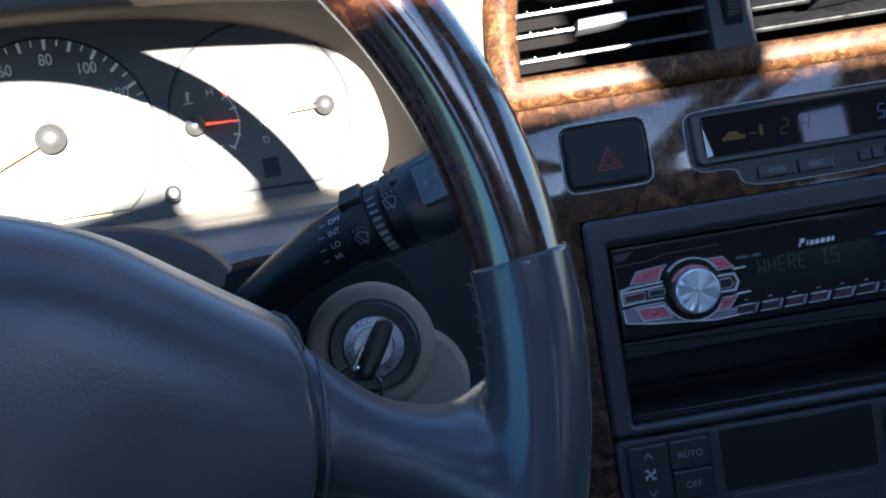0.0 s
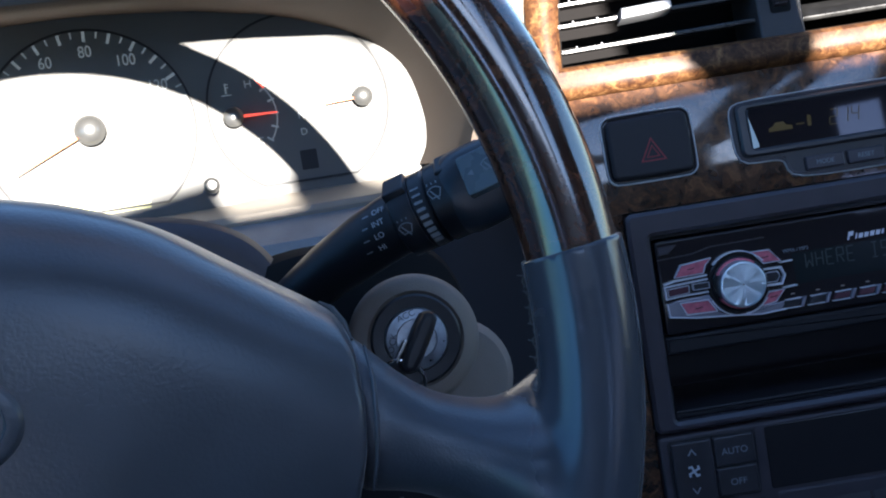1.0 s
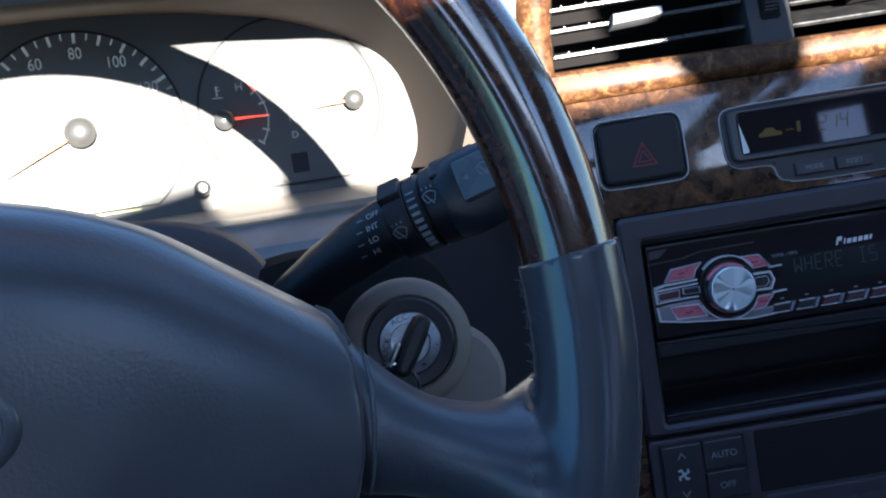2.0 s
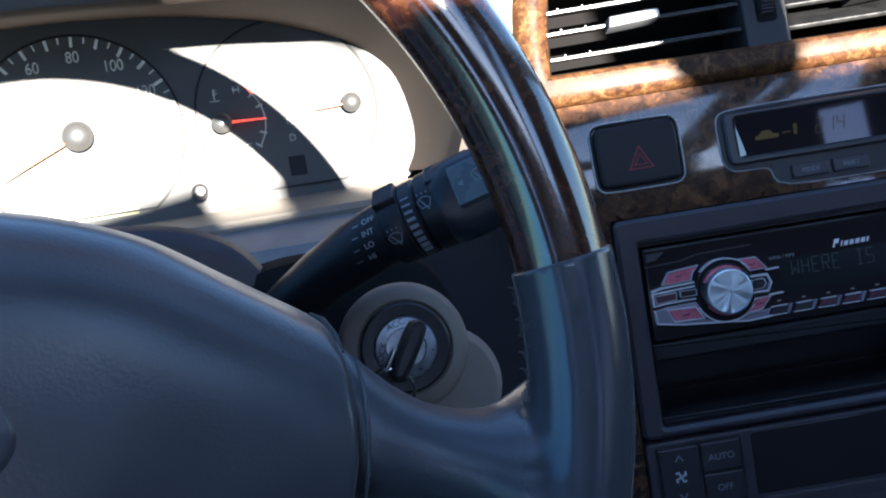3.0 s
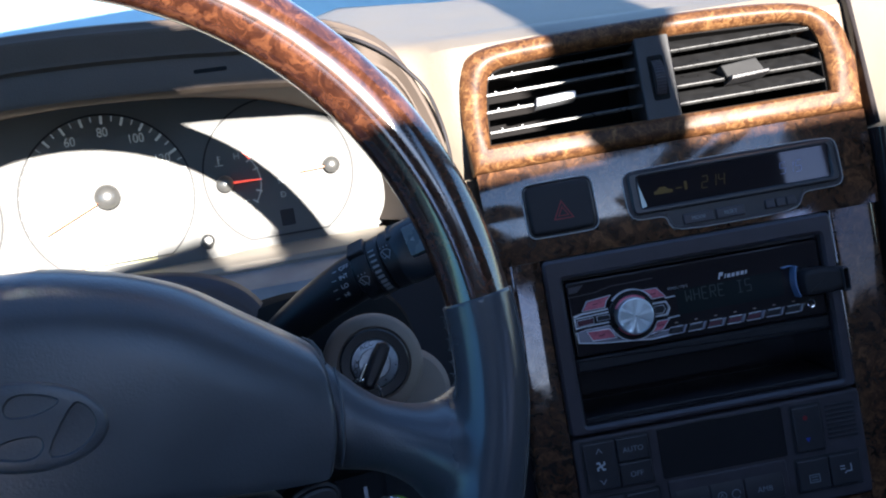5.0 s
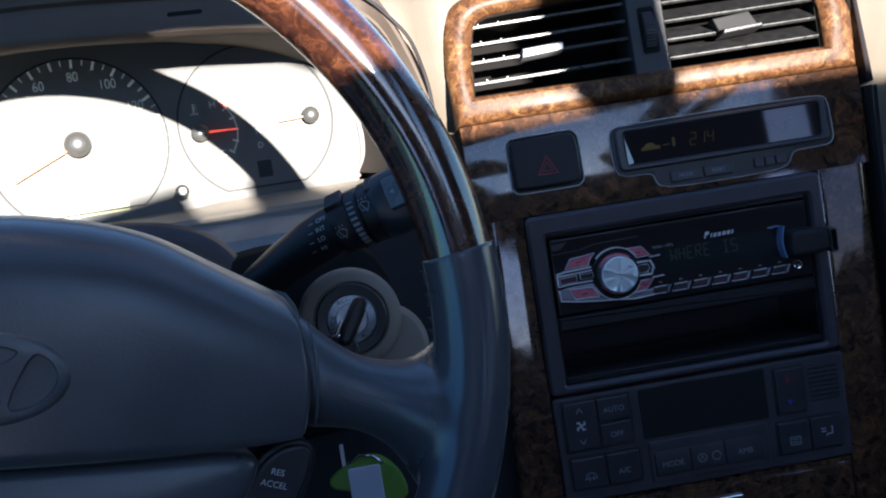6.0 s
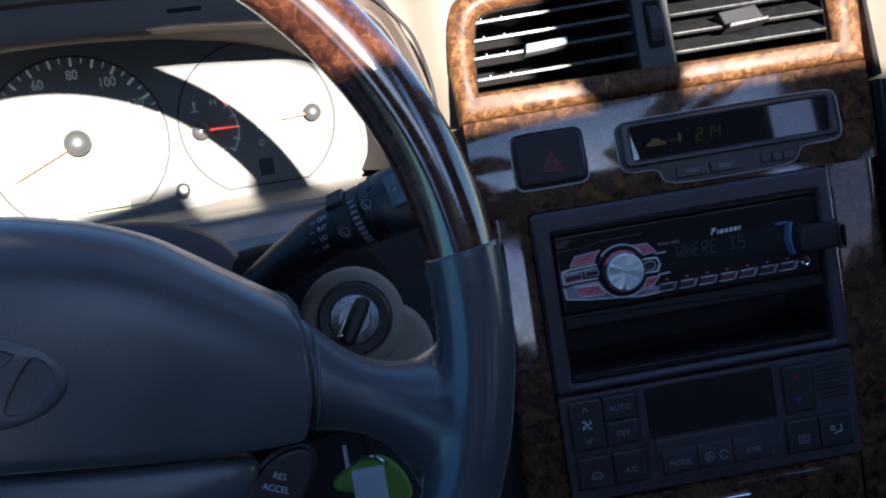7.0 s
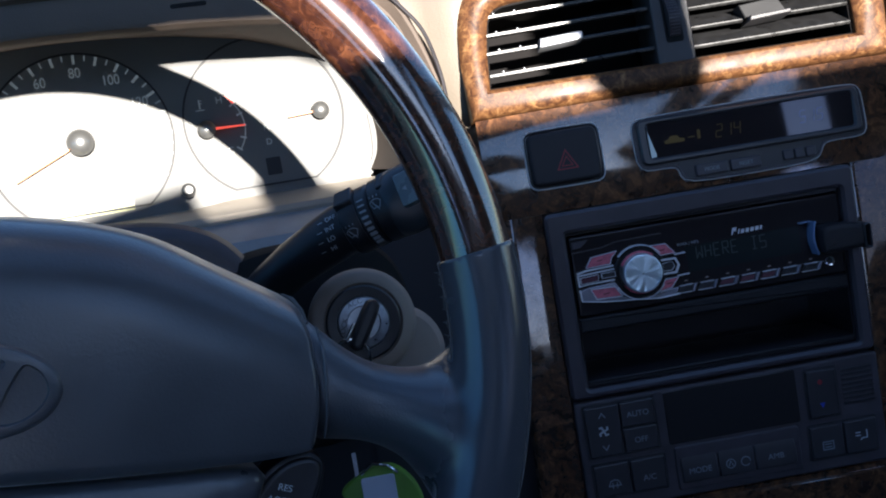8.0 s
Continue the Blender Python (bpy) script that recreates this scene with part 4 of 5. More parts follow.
IM = basis((-0.013, 0.268, 0.898), (0.12, -1, 0.12))
ign = thing("ignition_lock", IM, "taupe ignition lock housing with chrome cylinder", "ignition lock")
bm = bmesh.new()
lathe(bm, [(24, -40), (29.5, -20), (29.2, -6), (28, -2), (26, 0), (21.4, 1.5), (20, 0), (19.6, -6)], 48)
part("bezel", bm, TAUPE, ign)
bm = bmesh.new()
lathe(bm, [(24, -50), (27, -36), (27.2, -18), (26, -12), (23, -8.5), (16, -7), (0, -6.5)], 40, (16.5, -21))
tube(bm, [(16.5, -21, -32), (17, -40, -34), (17, -60, -38)], [25, 23, 18], 28)
part("housing", bm, TAUPE, ign)
bm = bmesh.new()
lathe(bm, [(20, -5), (20, 2.2), (19, 3.2), (14.2, 3.0), (14.0, 1)], 48)
part("collar", bm, BLACK, ign)
bm = bmesh.new()
lathe(bm, [(14.0, -4), (14.0, 3), (13.2, 4.2), (9.0, 4.8), (8.6, 4.2), (0, 4.2)], 48)
cyl = part("cylinder", bm, STEEL, ign, "brushed chrome lock cylinder")
lettering("LOCK", 3.0, -11, -1, 4.7, INK, cyl, 70)
lettering("ACC", 3.0, -3, 10.8, 4.7, INK, cyl, 15)
KY = thing("ignition_key", IM @ Matrix.Rotation(radians(-32), 4, "Z"), "black plastic car key turned in the lock", "key")
bm = bmesh.new()
prism(bm, soften(refine(rrect(-4.2, 4.2, -15, 13, 4, 3), 1), 1), 5, 22, 2.2)
part("key_head", bm, BLACK, KY)
bm = bmesh.new()
prism(bm, rrect(-6.2, -4.6, -13, -2, 0.6, 2), 6, 20, 0.3)
part("key_edge", bm, CHROME, KY)
bm = bmesh.new()
tube(bm, [(10 * math.cos(t), -20 + 10 * math.sin(t), 14 + 3 * math.sin(t)) for t in np.linspace(0, 2 * math.pi, 40)], 0.9, 8)
part("key_ring", bm, CHROME, KY)

FM = basis((-0.018, 0.275, 0.80), (0.0, -1, 0.1))
fob = thing("key_fob", FM, "green rubber fob with grey strap hanging from the key", "key fob")
bm = bmesh.new()
prism(bm, soften(refine([(-24, 7), (-14, 13), (-4, 18), (8, 17), (18, 6), (22, -9), (12, -13), (-12, -1), (-22, 1)], 4), 3), -3, 3, 1.5)
part("fob_body", bm, GREEN, fob)
bm = bmesh.new()
prism(bm, rrect(-11.5, 7, -46, 12, 1.5), 3.2, 6, 0.6)
part("strap", bm, GREYSTRAP, fob, "woven grey strap")
bm = bmesh.new()
tube(bm, [(-11, 14, 3), (-4, 19, 4), (4, 17, 4), (9, 12, 3)], 0.9, 8)
part("clasp", bm, CHROME, fob)
bm = bmesh.new()
prism(bm, rrect(-14.5, -12.2, 8, 26, 0.5), 0, 1, 0.2)
part("spare_key", bm, SILVER, fob)

# ---- centre stack ----
UM = basis((0.12, 0.367, 0.935), (0, -1, 0.13))
LM = basis((0.12, 0.367, 0.913), (0, -1, 0))
bm = bmesh.new()
fascia = []
for b in np.linspace(-3, 63.2, 15):
    wl, wr = -46, 228 + 3 * (b + 3) / 66
    crown = -0.0015 * (b - 36) ** 2
    fascia.append([(wl, b, -14)] + [(wl + (wr - wl) * i / 16, b, crown - 3 * (abs(i - 8) / 8) ** 6) for i in range(17)] + [(wr, b, -14)])
sheet(bm, [[(x, y - 0.4, -14) for x, y, c in fascia[0]]] + fascia + [[(x, y + 0.1, -14) for x, y, c in fascia[-1]]])
structure("trim_wood_upper", bm, WOOD, "dark burl wood fascia round the switches", "trim", UM, 0.001)
bm = bmesh.new()
def flank(a0, a1, side):
    """Wood strip that leans back to its outer edge."""
    wide = abs(a1 - a0)
    prof = [(0, -14), (0, -0.9), (0.03, -0.25)] + [(q, -0.102 * wide * q) for q in (0.08, 0.3, 0.5, 0.7, 0.86)] + [(0.92, -0.118 * wide), (0.97, -0.18 * wide), (1, -14)]
    rows = []
    for b in np.linspace(18.5, -230, 24):
        lean = -5 * max(0, (-20 - b) / 210) if side < 0 else 0
        rows.append([(a0 + (a1 + lean - a0) * q, b, c) for q, c in prof])
    sheet(bm, rows)


flank(-14.6, -40, -1)
flank(189.6, 227, 1)
prism(bm, [(-14, -230), (189, -230), (189, -181.5), (-14, -181.5)], -14, -1, 1.2)
structure("trim_wood_lower", bm, WOOD, "dark burl wood panel down the centre stack", "trim", LM, 0.001)
bm = bmesh.new()
prism(bm, [(227.5, -230), (231, -230), (236, 70), (232, 70)], -20, 3, 1)
structure("trim_edge", bm, GLOSS, "thin glossy black strip along the wood panel", "trim", LM, 0.001)
bm = bmesh.new()
prism(bm, [(236.5, 52), (241, 52), (240, 100), (238.6, 150), (234.6, 150), (236.2, 112)], -34, -3, 1.2)
structure("trim_edge_upper", bm, GLOSS, "thin black strip beside the air vent", "trim", UM, 0.001)

vent_out = [(-47.5, 64), (-49.5, 100), (-48, 124), (-43, 143), (-31, 151), (-3, 153), (107, 154), (196, 149), (222, 138), (233, 114), (230.5, 64)]
vent_in = [(-33, 82), (-31, 106), (-28, 126), (-24, 133), (-16, 136), (0, 137), (107, 139), (190, 135), (205, 131), (211, 116), (210, 80)]


def round_top(line, above):
    """Refined outline whose corners are eased only above a height."""
    fine = refine(line, 4)
    return [q if p[1] > above else p for p, q in zip(fine, soften(fine, 6))]


vents = thing("air_vent", UM, "burl wood framed twin air vent with black slats", "air vent")
bm = bmesh.new()
outer, inner = round_top(vent_out, 110), round_top(vent_in, 112)
rings = [ring(bm, outer, -34)]
for t in (0, 0.03, 0.09, 0.2, 0.35, 0.5, 0.65, 0.8, 0.91, 0.97, 1):
    q = [(p[0] + (r[0] - p[0]) * t, p[1] + (r[1] - p[1]) * t) for p, r in zip(outer, inner)]
    rings.append([bm.verts.new((x, y, 3 - 5.5 * abs(2 * t - 1) ** (5 if r[1] < 90 else 2.6) - (1.6 * (1 - t) if r[1] < 90 else 0))) for (x, y), r in zip(q, inner)])
rings.append(ring(bm, inner, -26))
for q, r in zip(rings, rings[1:]):
    ring_faces(bm, q, r)
part("wood_frame", bm, VENTWOOD, vents, "glossy burl wood surround")
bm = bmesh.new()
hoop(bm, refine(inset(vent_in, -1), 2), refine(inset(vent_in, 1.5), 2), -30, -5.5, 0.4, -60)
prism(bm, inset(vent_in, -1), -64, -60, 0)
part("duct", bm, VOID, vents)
bm = bmesh.new()
prism(bm, [(78, 79), (103, 78), (104, 141), (79, 140)], -40, -1, 1.5)
part("divider", bm, DIVIDER, vents)
bm = bmesh.new()
tube(bm, [(87.5, 109, -9), (95, 109, -9)], 15, 36)
wheel_thumb = part("thumb_wheel", bm, BTN, vents, "ribbed thumb wheel")
for t in range(-48, 49, 8):
    bm = bmesh.new()
    x, y = math.sin(radians(t)), math.cos(radians(t))
    tube(bm, [(87.8, 109 + 15.1 * x, -9 + 15.1 * y), (94.7, 109 + 15.1 * x, -9 + 15.1 * y)], 0.55, 6)
    part("wheel_rib", bm, DARK, wheel_thumb)
bm = bmesh.new()
prism(bm, rrect(85.5, 97, 93, 125, 2), -1.5, -0.7, 0)
part("wheel_slot", bm, MATTE, vents)


def slat(a0, a1, b0, b1, tilt):
    d = Vector((0, -math.sin(radians(tilt)), -math.cos(radians(tilt))))
    up = Vector((0, math.cos(radians(tilt)), -math.sin(radians(tilt))))
    body = None
    for name, sec, mat in (("slat", [(1.0, 1.3), (20, 0.9), (20, -0.9), (1.0, -1.3)], SLAT), ("slat_edge", [(0, 0.7), (0.4, 1.25), (1.0, 1.3), (1.0, -1.3), (0.4, -1.25), (0, -0.7)], SLATEDGE)):
        bm = bmesh.new()
        e = [[bm.verts.new(Vector((a, b, -5)) + d * q + up * h) for q, h in sec] for a, b in ((a0, b0), (a1, b1))]
        ring_faces(bm, e[0], e[1])
        bm.faces.new(e[0])
        bm.faces.new(e[1])
        ob = part(name, bm, mat, body or vents)
        body = body or ob


for b in (91, 105.5, 117.5, 129.5):
    slat(-31, 78, b, b + 1, -11)
for b in (88, 100.5, 113.5, 126.5):
    slat(104, 209, b, b, -36)
# silver pins added for the bright dots where sun catches the vanes
for b in (91, 105.5, 117.5, 129.5):
    for a in (-22, -8):
        bm = bmesh.new()
        lathe(bm, [(0.7, -10), (0.7, -7.4), (0.45, -7), (0, -6.9)], 8, (a, b + 2.4))
        part("vane_glint", bm, SILVER, vents)
bm = bmesh.new()
prism(bm, [(3, 102.8), (30, 104.2), (32, 105), (32, 109.4), (30, 110), (4, 109)], -12, 1, 1.0)
part("tab", bm, SILVER, vents, "silver slider tab")
bm = bmesh.new()
prism(bm, [(139, 101), (167, 102), (162, 112), (136, 110)], -14, -1, 1)
grip = part("tab", bm, TAB, vents, "dark grey slider tab")
bm = bmesh.new()
prism(bm, [(140, 97.8), (168, 99.2), (168, 102), (141, 101.2)], -14, 4, 1)
part("tab_lip", bm, DIVIDER, grip, "bright lower lip")

hz = thing("hazard_switch", UM, "black hazard switch with faint red triangle", "switch")
hz_line = soften(refine(rrect(-17.5, 29.5, 13.5, 49, 5, 3), 2), 1)
# pale hoop drawn for the highlight round the switch
bm = bmesh.new()
hoop(bm, inset(hz_line, -1.7), inset(hz_line, -1.0), -3, 1.0, 0.2, -3)
part("bezel", bm, EDGE_GLINT, hz, "thin pale line painted as the edge's highlight")
bm = bmesh.new()
hoop(bm, inset(hz_line, -0.98), inset(hz_line, 0.2), -3, 0.8, 0.3, -3)
part("recess", bm, SWITCH, hz)
bm = bmesh.new()
prism(bm, inset(hz_line, 0.6), -3, 2.6, 2.2)
part("button", bm, SWITCH, hz)
bm = bmesh.new()
stroke(bm, [(0.5, 23), (13.5, 23), (7, 35)], 0.8, 2.55, 2.75, True)
stroke(bm, [(3.6, 25), (10.4, 25), (7, 31)], 0.6, 2.55, 2.75, True)
part("triangle_sign", bm, REDPRINT, hz)

SEGMENTS = {"1": "bc", "2": "abged", "4": "fgbc", "5": "afgcd"}


def seven_segments(text, a, b, h, mat, parent):
    """Slanted display digits of seven bars, centred on (a, b)."""
    w, gap = h * 0.5, 0.35
    ends = {"a": ((0, 1), (1, 1)), "b": ((1, 1), (1, 0.5)), "c": ((1, 0.5), (1, 0)), "d": ((0, 0), (1, 0)), "e": ((0, 0.5), (0, 0)), "f": ((0, 1), (0, 0.5)), "g": ((0, 0.5), (1, 0.5))}
    for i, ch in enumerate(text):
        bm = bmesh.new()
        left = a + (i - len(text) / 2) * w * 1.5
        for k in SEGMENTS[ch]:
            p, q = [Vector((left + x * w + 0.12 * y * h, b + (y - 0.5) * h)) for x, y in ends[k]]
            d = (q - p).normalized() * gap
            stroke(bm, [tuple(p + d), tuple(q - d)], 0.55, 0, 0.1)
        part("digit", bm, mat, parent)


tc = thing("trip_computer", UM, "black trip computer with amber digits", "trip computer")
tc_line = [(53, 14), (78, 14), (81, 2), (168, 2), (174, 14), (200, 14), (203, 18), (203, 42), (199, 46.5), (57, 46.5), (52.5, 42)]
bm = bmesh.new()
# the same painted highlight round the trip computer
tc_fine = soften(refine(tc_line, 5), 2)
hoop(bm, inset(tc_fine, -1.5), inset(tc_fine, -0.95), -3, 0.7, 0.18, -3)
part("bezel", bm, EDGE_GLINT, tc, "thin pale line painted as the edge's highlight")
bm = bmesh.new()
hoop(bm, inset(tc_fine, -0.93), inset(tc_fine, 0.6), -3, 1.0, 0.4, -3)
part("rim", bm, DARK, tc)
bm = bmesh.new()
prism(bm, tc_line, -6, 0.4, 0)
part("body", bm, BLACK, tc)
bm = bmesh.new()
hoop(bm, rrect(55, 201, 16, 45.5, 4), rrect(61, 196, 20, 42, 2), 0.4, 3.4, 1.2, 0.4)
part("display_frame", bm, BTN, tc)
bm = bmesh.new()
prism(bm, rrect(-67.4, 67.4, -11, 11, 2), -1.5, 0, 0)
glass = part("display_glass", bm, PANE, tc, "black glossy display glass")
glass.matrix_local = Matrix.Translation((0.1285, 0.031, 0.0022)) @ Matrix.Rotation(radians(9), 4, "X")
seven_segments("214", -14.5, 0, 8.0, AMBER, glass)
seven_segments("515", 40.5, 0, 7.6, LCD, glass)
bm = bmesh.new()
prism(bm, [(-57, -3), (-44, -3), (-44, -1), (-47, -0.5), (-48.8, 1.6), (-53, 1.6), (-55, -0.5), (-57, -1)], 0, 0.1, 0)
stroke(bm, [(-41.5, -1), (-37.5, -1)], 0.7, 0, 0.1)
prism(bm, rrect(-35.5, -33.5, -3, 3, 0.5, 1), 0, 0.1, 0)
part("car_sign", bm, AMBER, glass)
bm = bmesh.new()
lip = [bm.verts.new(p) for p in ((61, 20.4, 3.3), (61, 41.6, 3.3), (65.2, 41.0, 0.9), (65.2, 21.0, 0.9), (60.6, 20.4, 0.4), (60.6, 41.6, 0.4))]
for f in ((0, 3, 2, 1), (0, 1, 5, 4), (1, 2, 5), (0, 4, 3), (2, 3, 4, 5)):
    bm.faces.new([lip[i] for i in f])
part("cheek", bm, SILVER, tc, "pale slanted end of the display frame")
for a0, a1, word in ((88, 109, "MODE"), (111, 131, "RESET")):
    bm = bmesh.new()
    prism(bm, rrect(a0, a1, 4, 11.5, 1), 0, 2.6, 0.8)
    key = part("button", bm, DARK, tc)
    lettering(word, 2.6, (a0 + a1) / 2, 7.7, 2.62, GREYPRINT, key)
for a in (146, 153.5, 161):
    bm = bmesh.new()
    prism(bm, rrect(a, a + 6.6, 5, 11.5, 1), 0, 2.4, 0.8)
    part("button", bm, DARK, tc)

# radio slot and radio
slot = thing("radio_bezel", LM, "dark plastic double radio bezel with open pocket", "radio bezel")
bm = bmesh.new()
hoop(bm, rrect(-14, 189, -104.5, 18, 4), rrect(-2.5, 180, -99, 4.5, 2), -14, 3, 2.0, -8)
part("frame", bm, SURROUND, slot)
bm = bmesh.new()
hoop(bm, rrect(-2.6, 180.1, -99, 4.6, 2), rrect(-0.5, 178.5, -96.5, 1.5, 1), -40, -3, 0.6, -70)
prism(bm, rrect(-2, 180, -99, 4.6, 2), -74, -70, 0)
part("pocket", bm, POCKET, slot)
bm = bmesh.new()
prism(bm, rrect(-1, 179, -62.5, -52.5, 1), -40, -1.2, 1.5)
part("lip", bm, SWITCH, slot)
bm = bmesh.new()
prism(bm, rrect(-1, 179, -99, -94, 1), -60, -2.5, 1.5)
part("pocket_floor", bm, SWITCH, slot)

radio = thing("car_radio", LM, "glossy black car radio with silver control wings", "car radio")
bm = bmesh.new()
prism(bm, rrect(0, 178, -51.5, 0.8, 2), -50, -1.0, 1.2)
part("faceplate", bm, PANE, radio)
SPUN = shader("spun_metal", (0.78, 0.88, 0.93), 0.38, metal=1.0)
BRIGHT = shader("bright_plating", (0.95, 0.90, 0.92), 0.16, metal=0.25)
SATIN = shader("satin_silver", (0.46, 0.42, 0.47), 0.22, metal=0.55, vary=0.06)
KX, KYB = 42.7, -28.4
bm = bmesh.new()
lathe(bm, [(17.2, -1), (17.2, 0.6), (16.4, 1.2), (15.2, 1.2), (14.2, 0.4), (14.0, -1)], 48, (KX, KYB))
part("knob_ring", bm, GLOSS, radio, "glossy black ring round the knob")
bm = bmesh.new()
lathe(bm, [(14.9, 0.5), (14.9, 2.6), (14.5, 3.0), (14.0, 2.6), (13.9, 0)], 48, (KX, KYB))
part("inner_ring", bm, GLOSS, radio)
bm = bmesh.new()
grid = []
for r, c in ((12.6, -1), (12.6, 8), (12.3, 8.9), (11.8, 9.2), (11.3, 9.2), (11.1, 9.0), (7, 9.0), (3, 9.0), (0.4, 9.0)):
    fan = 0 if r > 11.2 else 1
    grid.append([(KX + r * math.cos(t), KYB + r * math.sin(t), c + fan * r * (0.016 * math.sin(3 * t + 0.6) + 0.008 * math.sin(7 * t + 2) + 0.004 * math.sin(13 * t)))
                 for t in np.linspace(0, 2 * math.pi, 97)])
sheet(bm, grid)
bmesh.ops.remove_doubles(bm, verts=bm.verts, dist=0.001)
knob = part("volume_knob", bm, SPUN, radio, "spun metal volume knob")
for t0, t1, w in ((48, 152, 1.3), (212, 292, 0.9)):
    bm = bmesh.new()
    prism(bm, arc(KX, KYB, 13.3 + w / 2, t0, t1, 18) + arc(KX, KYB, 13.3 - w / 2, t1, t0, 18), 0, 3.4, 0)
    part("red_arc", bm, REDKEY, radio, "red translucent arc")
for t0, t1 in ((35, 137), (205, 325)):
    bm = bmesh.new()
    prism(bm, arc(KX, KYB, 17.9, t0, t1, 24) + arc(KX, KYB, 17.25, t1, t0, 24), -1, 1.9, 0)
    part("outer_arc", bm, BRIGHT, radio)


def framed_key(line, mat, rim, up=1.8):
    """Key with a thin bright rim round it."""
    bm = bmesh.new()
    hoop(bm, inset(line, -rim), line, -1, up + 0.2, 0.25, -1)
    part("key_rim", bm, BRIGHT, radio)
    bm = bmesh.new()
    prism(bm, inset(line, 0.15), -1, up, 0.5)
    return part("key", bm, mat, radio)


def chrome_line(pts, w=0.8, up=1.6):
    bm = bmesh.new()
    stroke(bm, pts, w, -1, up)
    part("bright_line", bm, BRIGHT, radio)


bm = bmesh.new()
prism(bm, [(2.3, -34), (9, -32.6), (25.5, -32.2), (29.2, -38.2), (34, -43.6), (39, -45.0), (28, -44.0), (17, -43.0), (3.2, -40.8)], -1, 1.2, 0.5)
part("wing", bm, SATIN, radio, "satin silver wing")
bm = bmesh.new()
prism(bm, [(36, -45.4), (46, -45.6), (52, -44.2), (56, -42.6), (63.4, -42.6), (66.6, -42.2), (64.6, -46.2), (53, -46.9)], -1, 1.1, 0.4)
part("wing", bm, SATIN, radio, "satin silver wing")
framed_key([(8.5, -20.0), (12.6, -14.1), (29.0, -12.4), (25.4, -15.6), (23.9, -19.6)], REDKEY, 0.55)
framed_key([(9.6, -34.6), (24.6, -35.2), (28.4, -41.4), (12.4, -40.8)], REDKEY, 0.9)
framed_key([(51.8, -12.9), (61.2, -13.3), (66.6, -19.6), (57.4, -19.6)], REDKEY, 0.6)
framed_key([(58.4, -36.2), (66.6, -35.8), (61.4, -41.4), (53.6, -42.6)], REDKEY, 0.6)
framed_key([(57.8, -25.4), (64.2, -25.4), (65.2, -28), (63.4, -30.4), (57.8, -30.4)], BLACK, 0.3)
framed_key([(3.6, -26.0), (15.2, -25.4), (14.8, -29.2), (3.9, -29.8)], PINKDARK, 0.3)
framed_key([(17.7, -25.2), (26.2, -25.2), (26.2, -28.2), (17.7, -28.2)], BLACK, 0.3)
chrome_line([(2.2, -23.0), (8, -21.8), (25.6, -21.2)], 1.0)
chrome_line([(25.8, -23.4), (2.2, -24.4), (2.4, -31.2), (9, -30.6), (25.4, -30.4)], 0.8)
chrome_line([(57.2, -23.2), (66.4, -23.4), (68.2, -28), (66, -32.4), (57.2, -32.2)], 1.1)
chrome_line([(66.6, -20.9), (73.2, -20.6)], 0.6)
chrome_line([(66.8, -35.0), (74.2, -34.6)], 0.6)
chrome_line([(2.3, -34), (2.8, -41.0), (17, -43.5), (28, -44.6), (40, -45.8), (53, -47.2), (66, -46.5)], 0.8)
for x, y in ((17.5, -16.4), (19, -38.2), (58.5, -16.4), (60.4, -38.6)):
    bm = bmesh.new()
    stroke(bm, [(x - 1.8, y - 0.2), (x - 0.2, y - 0.2), (x + 1.8, y + 0.2)], 0.55, 1.78, 1.9)
    part("key_sign", bm, PINKDARK, radio)
for i in range(7):
    bm = bmesh.new()
    prism(bm, rrect(70.9 + 13.9 * i, 73.1 + 13.9 * i, -39.7, -38.9, 0.2, 1), -1, -0.9, 0)
    part("small_print", bm, TAUPE, radio)
for i in range(7):
    a = 66 + 13.9 * i
    bm = bmesh.new()
    prism(bm, [(a - 0.6, -45.8), (a + 7.8, -45.8), (a + 9.6, -42.6), (a + 1.4, -42.6)], -1, 1.0, 0.4)
    part("preset_key", bm, BTN if i < 2 else (PINKDARK if 1 < i < 5 else BLACK), radio)
    bm = bmesh.new()
    prism(bm, [(a + 8.6, -46.8), (a + 10.4, -46.8), (a + 12.8, -41.6), (a + 10.6, -41.8)], -1, 1.2, 0.3)
    part("key_divider", bm, SATIN, radio)
    chrome_line([(a + 1.2, -42.0), (a + 9.8, -41.8)], 0.35, 0.9)
    chrome_line([(a - 0.8, -46.6), (a + 8.6, -46.6)], 0.4, 0.7)
bm = bmesh.new()
prism(bm, [(74, -17.4), (150, -16.4), (150, -34), (75, -34.4)], -1, -0.93, 0)
part("display_window", bm, DISPLAY, radio, "dim display window")
bm = bmesh.new()
for a0, w, h in ((105.6, 1.0, 4.4), (107.2, 1.8, 2.4), (110.0, 0.8, 2.9), (111.8, 2.3, 2.5), (115.0, 2.2, 2.5), (118.2, 2.3, 2.5), (121.4, 2.3, 2.5), (124.6, 1.2, 2.5)):
    low = -15.0 + (2.0 if h == 2.4 else 0) + 0.03 * (a0 - 105)
    prism(bm, [(a0, low), (a0 + w, low), (a0 + w + 0.3 * h, low + h), (a0 + 0.3 * h, low + h)], -1, -0.85, 0)
part("maker_mark", bm, BRIGHT, radio, "row of pale printed shapes")
lettering("WMA / MP3", 2.1, 76.5, -15.5, -0.9, GREYPRINT, radio)
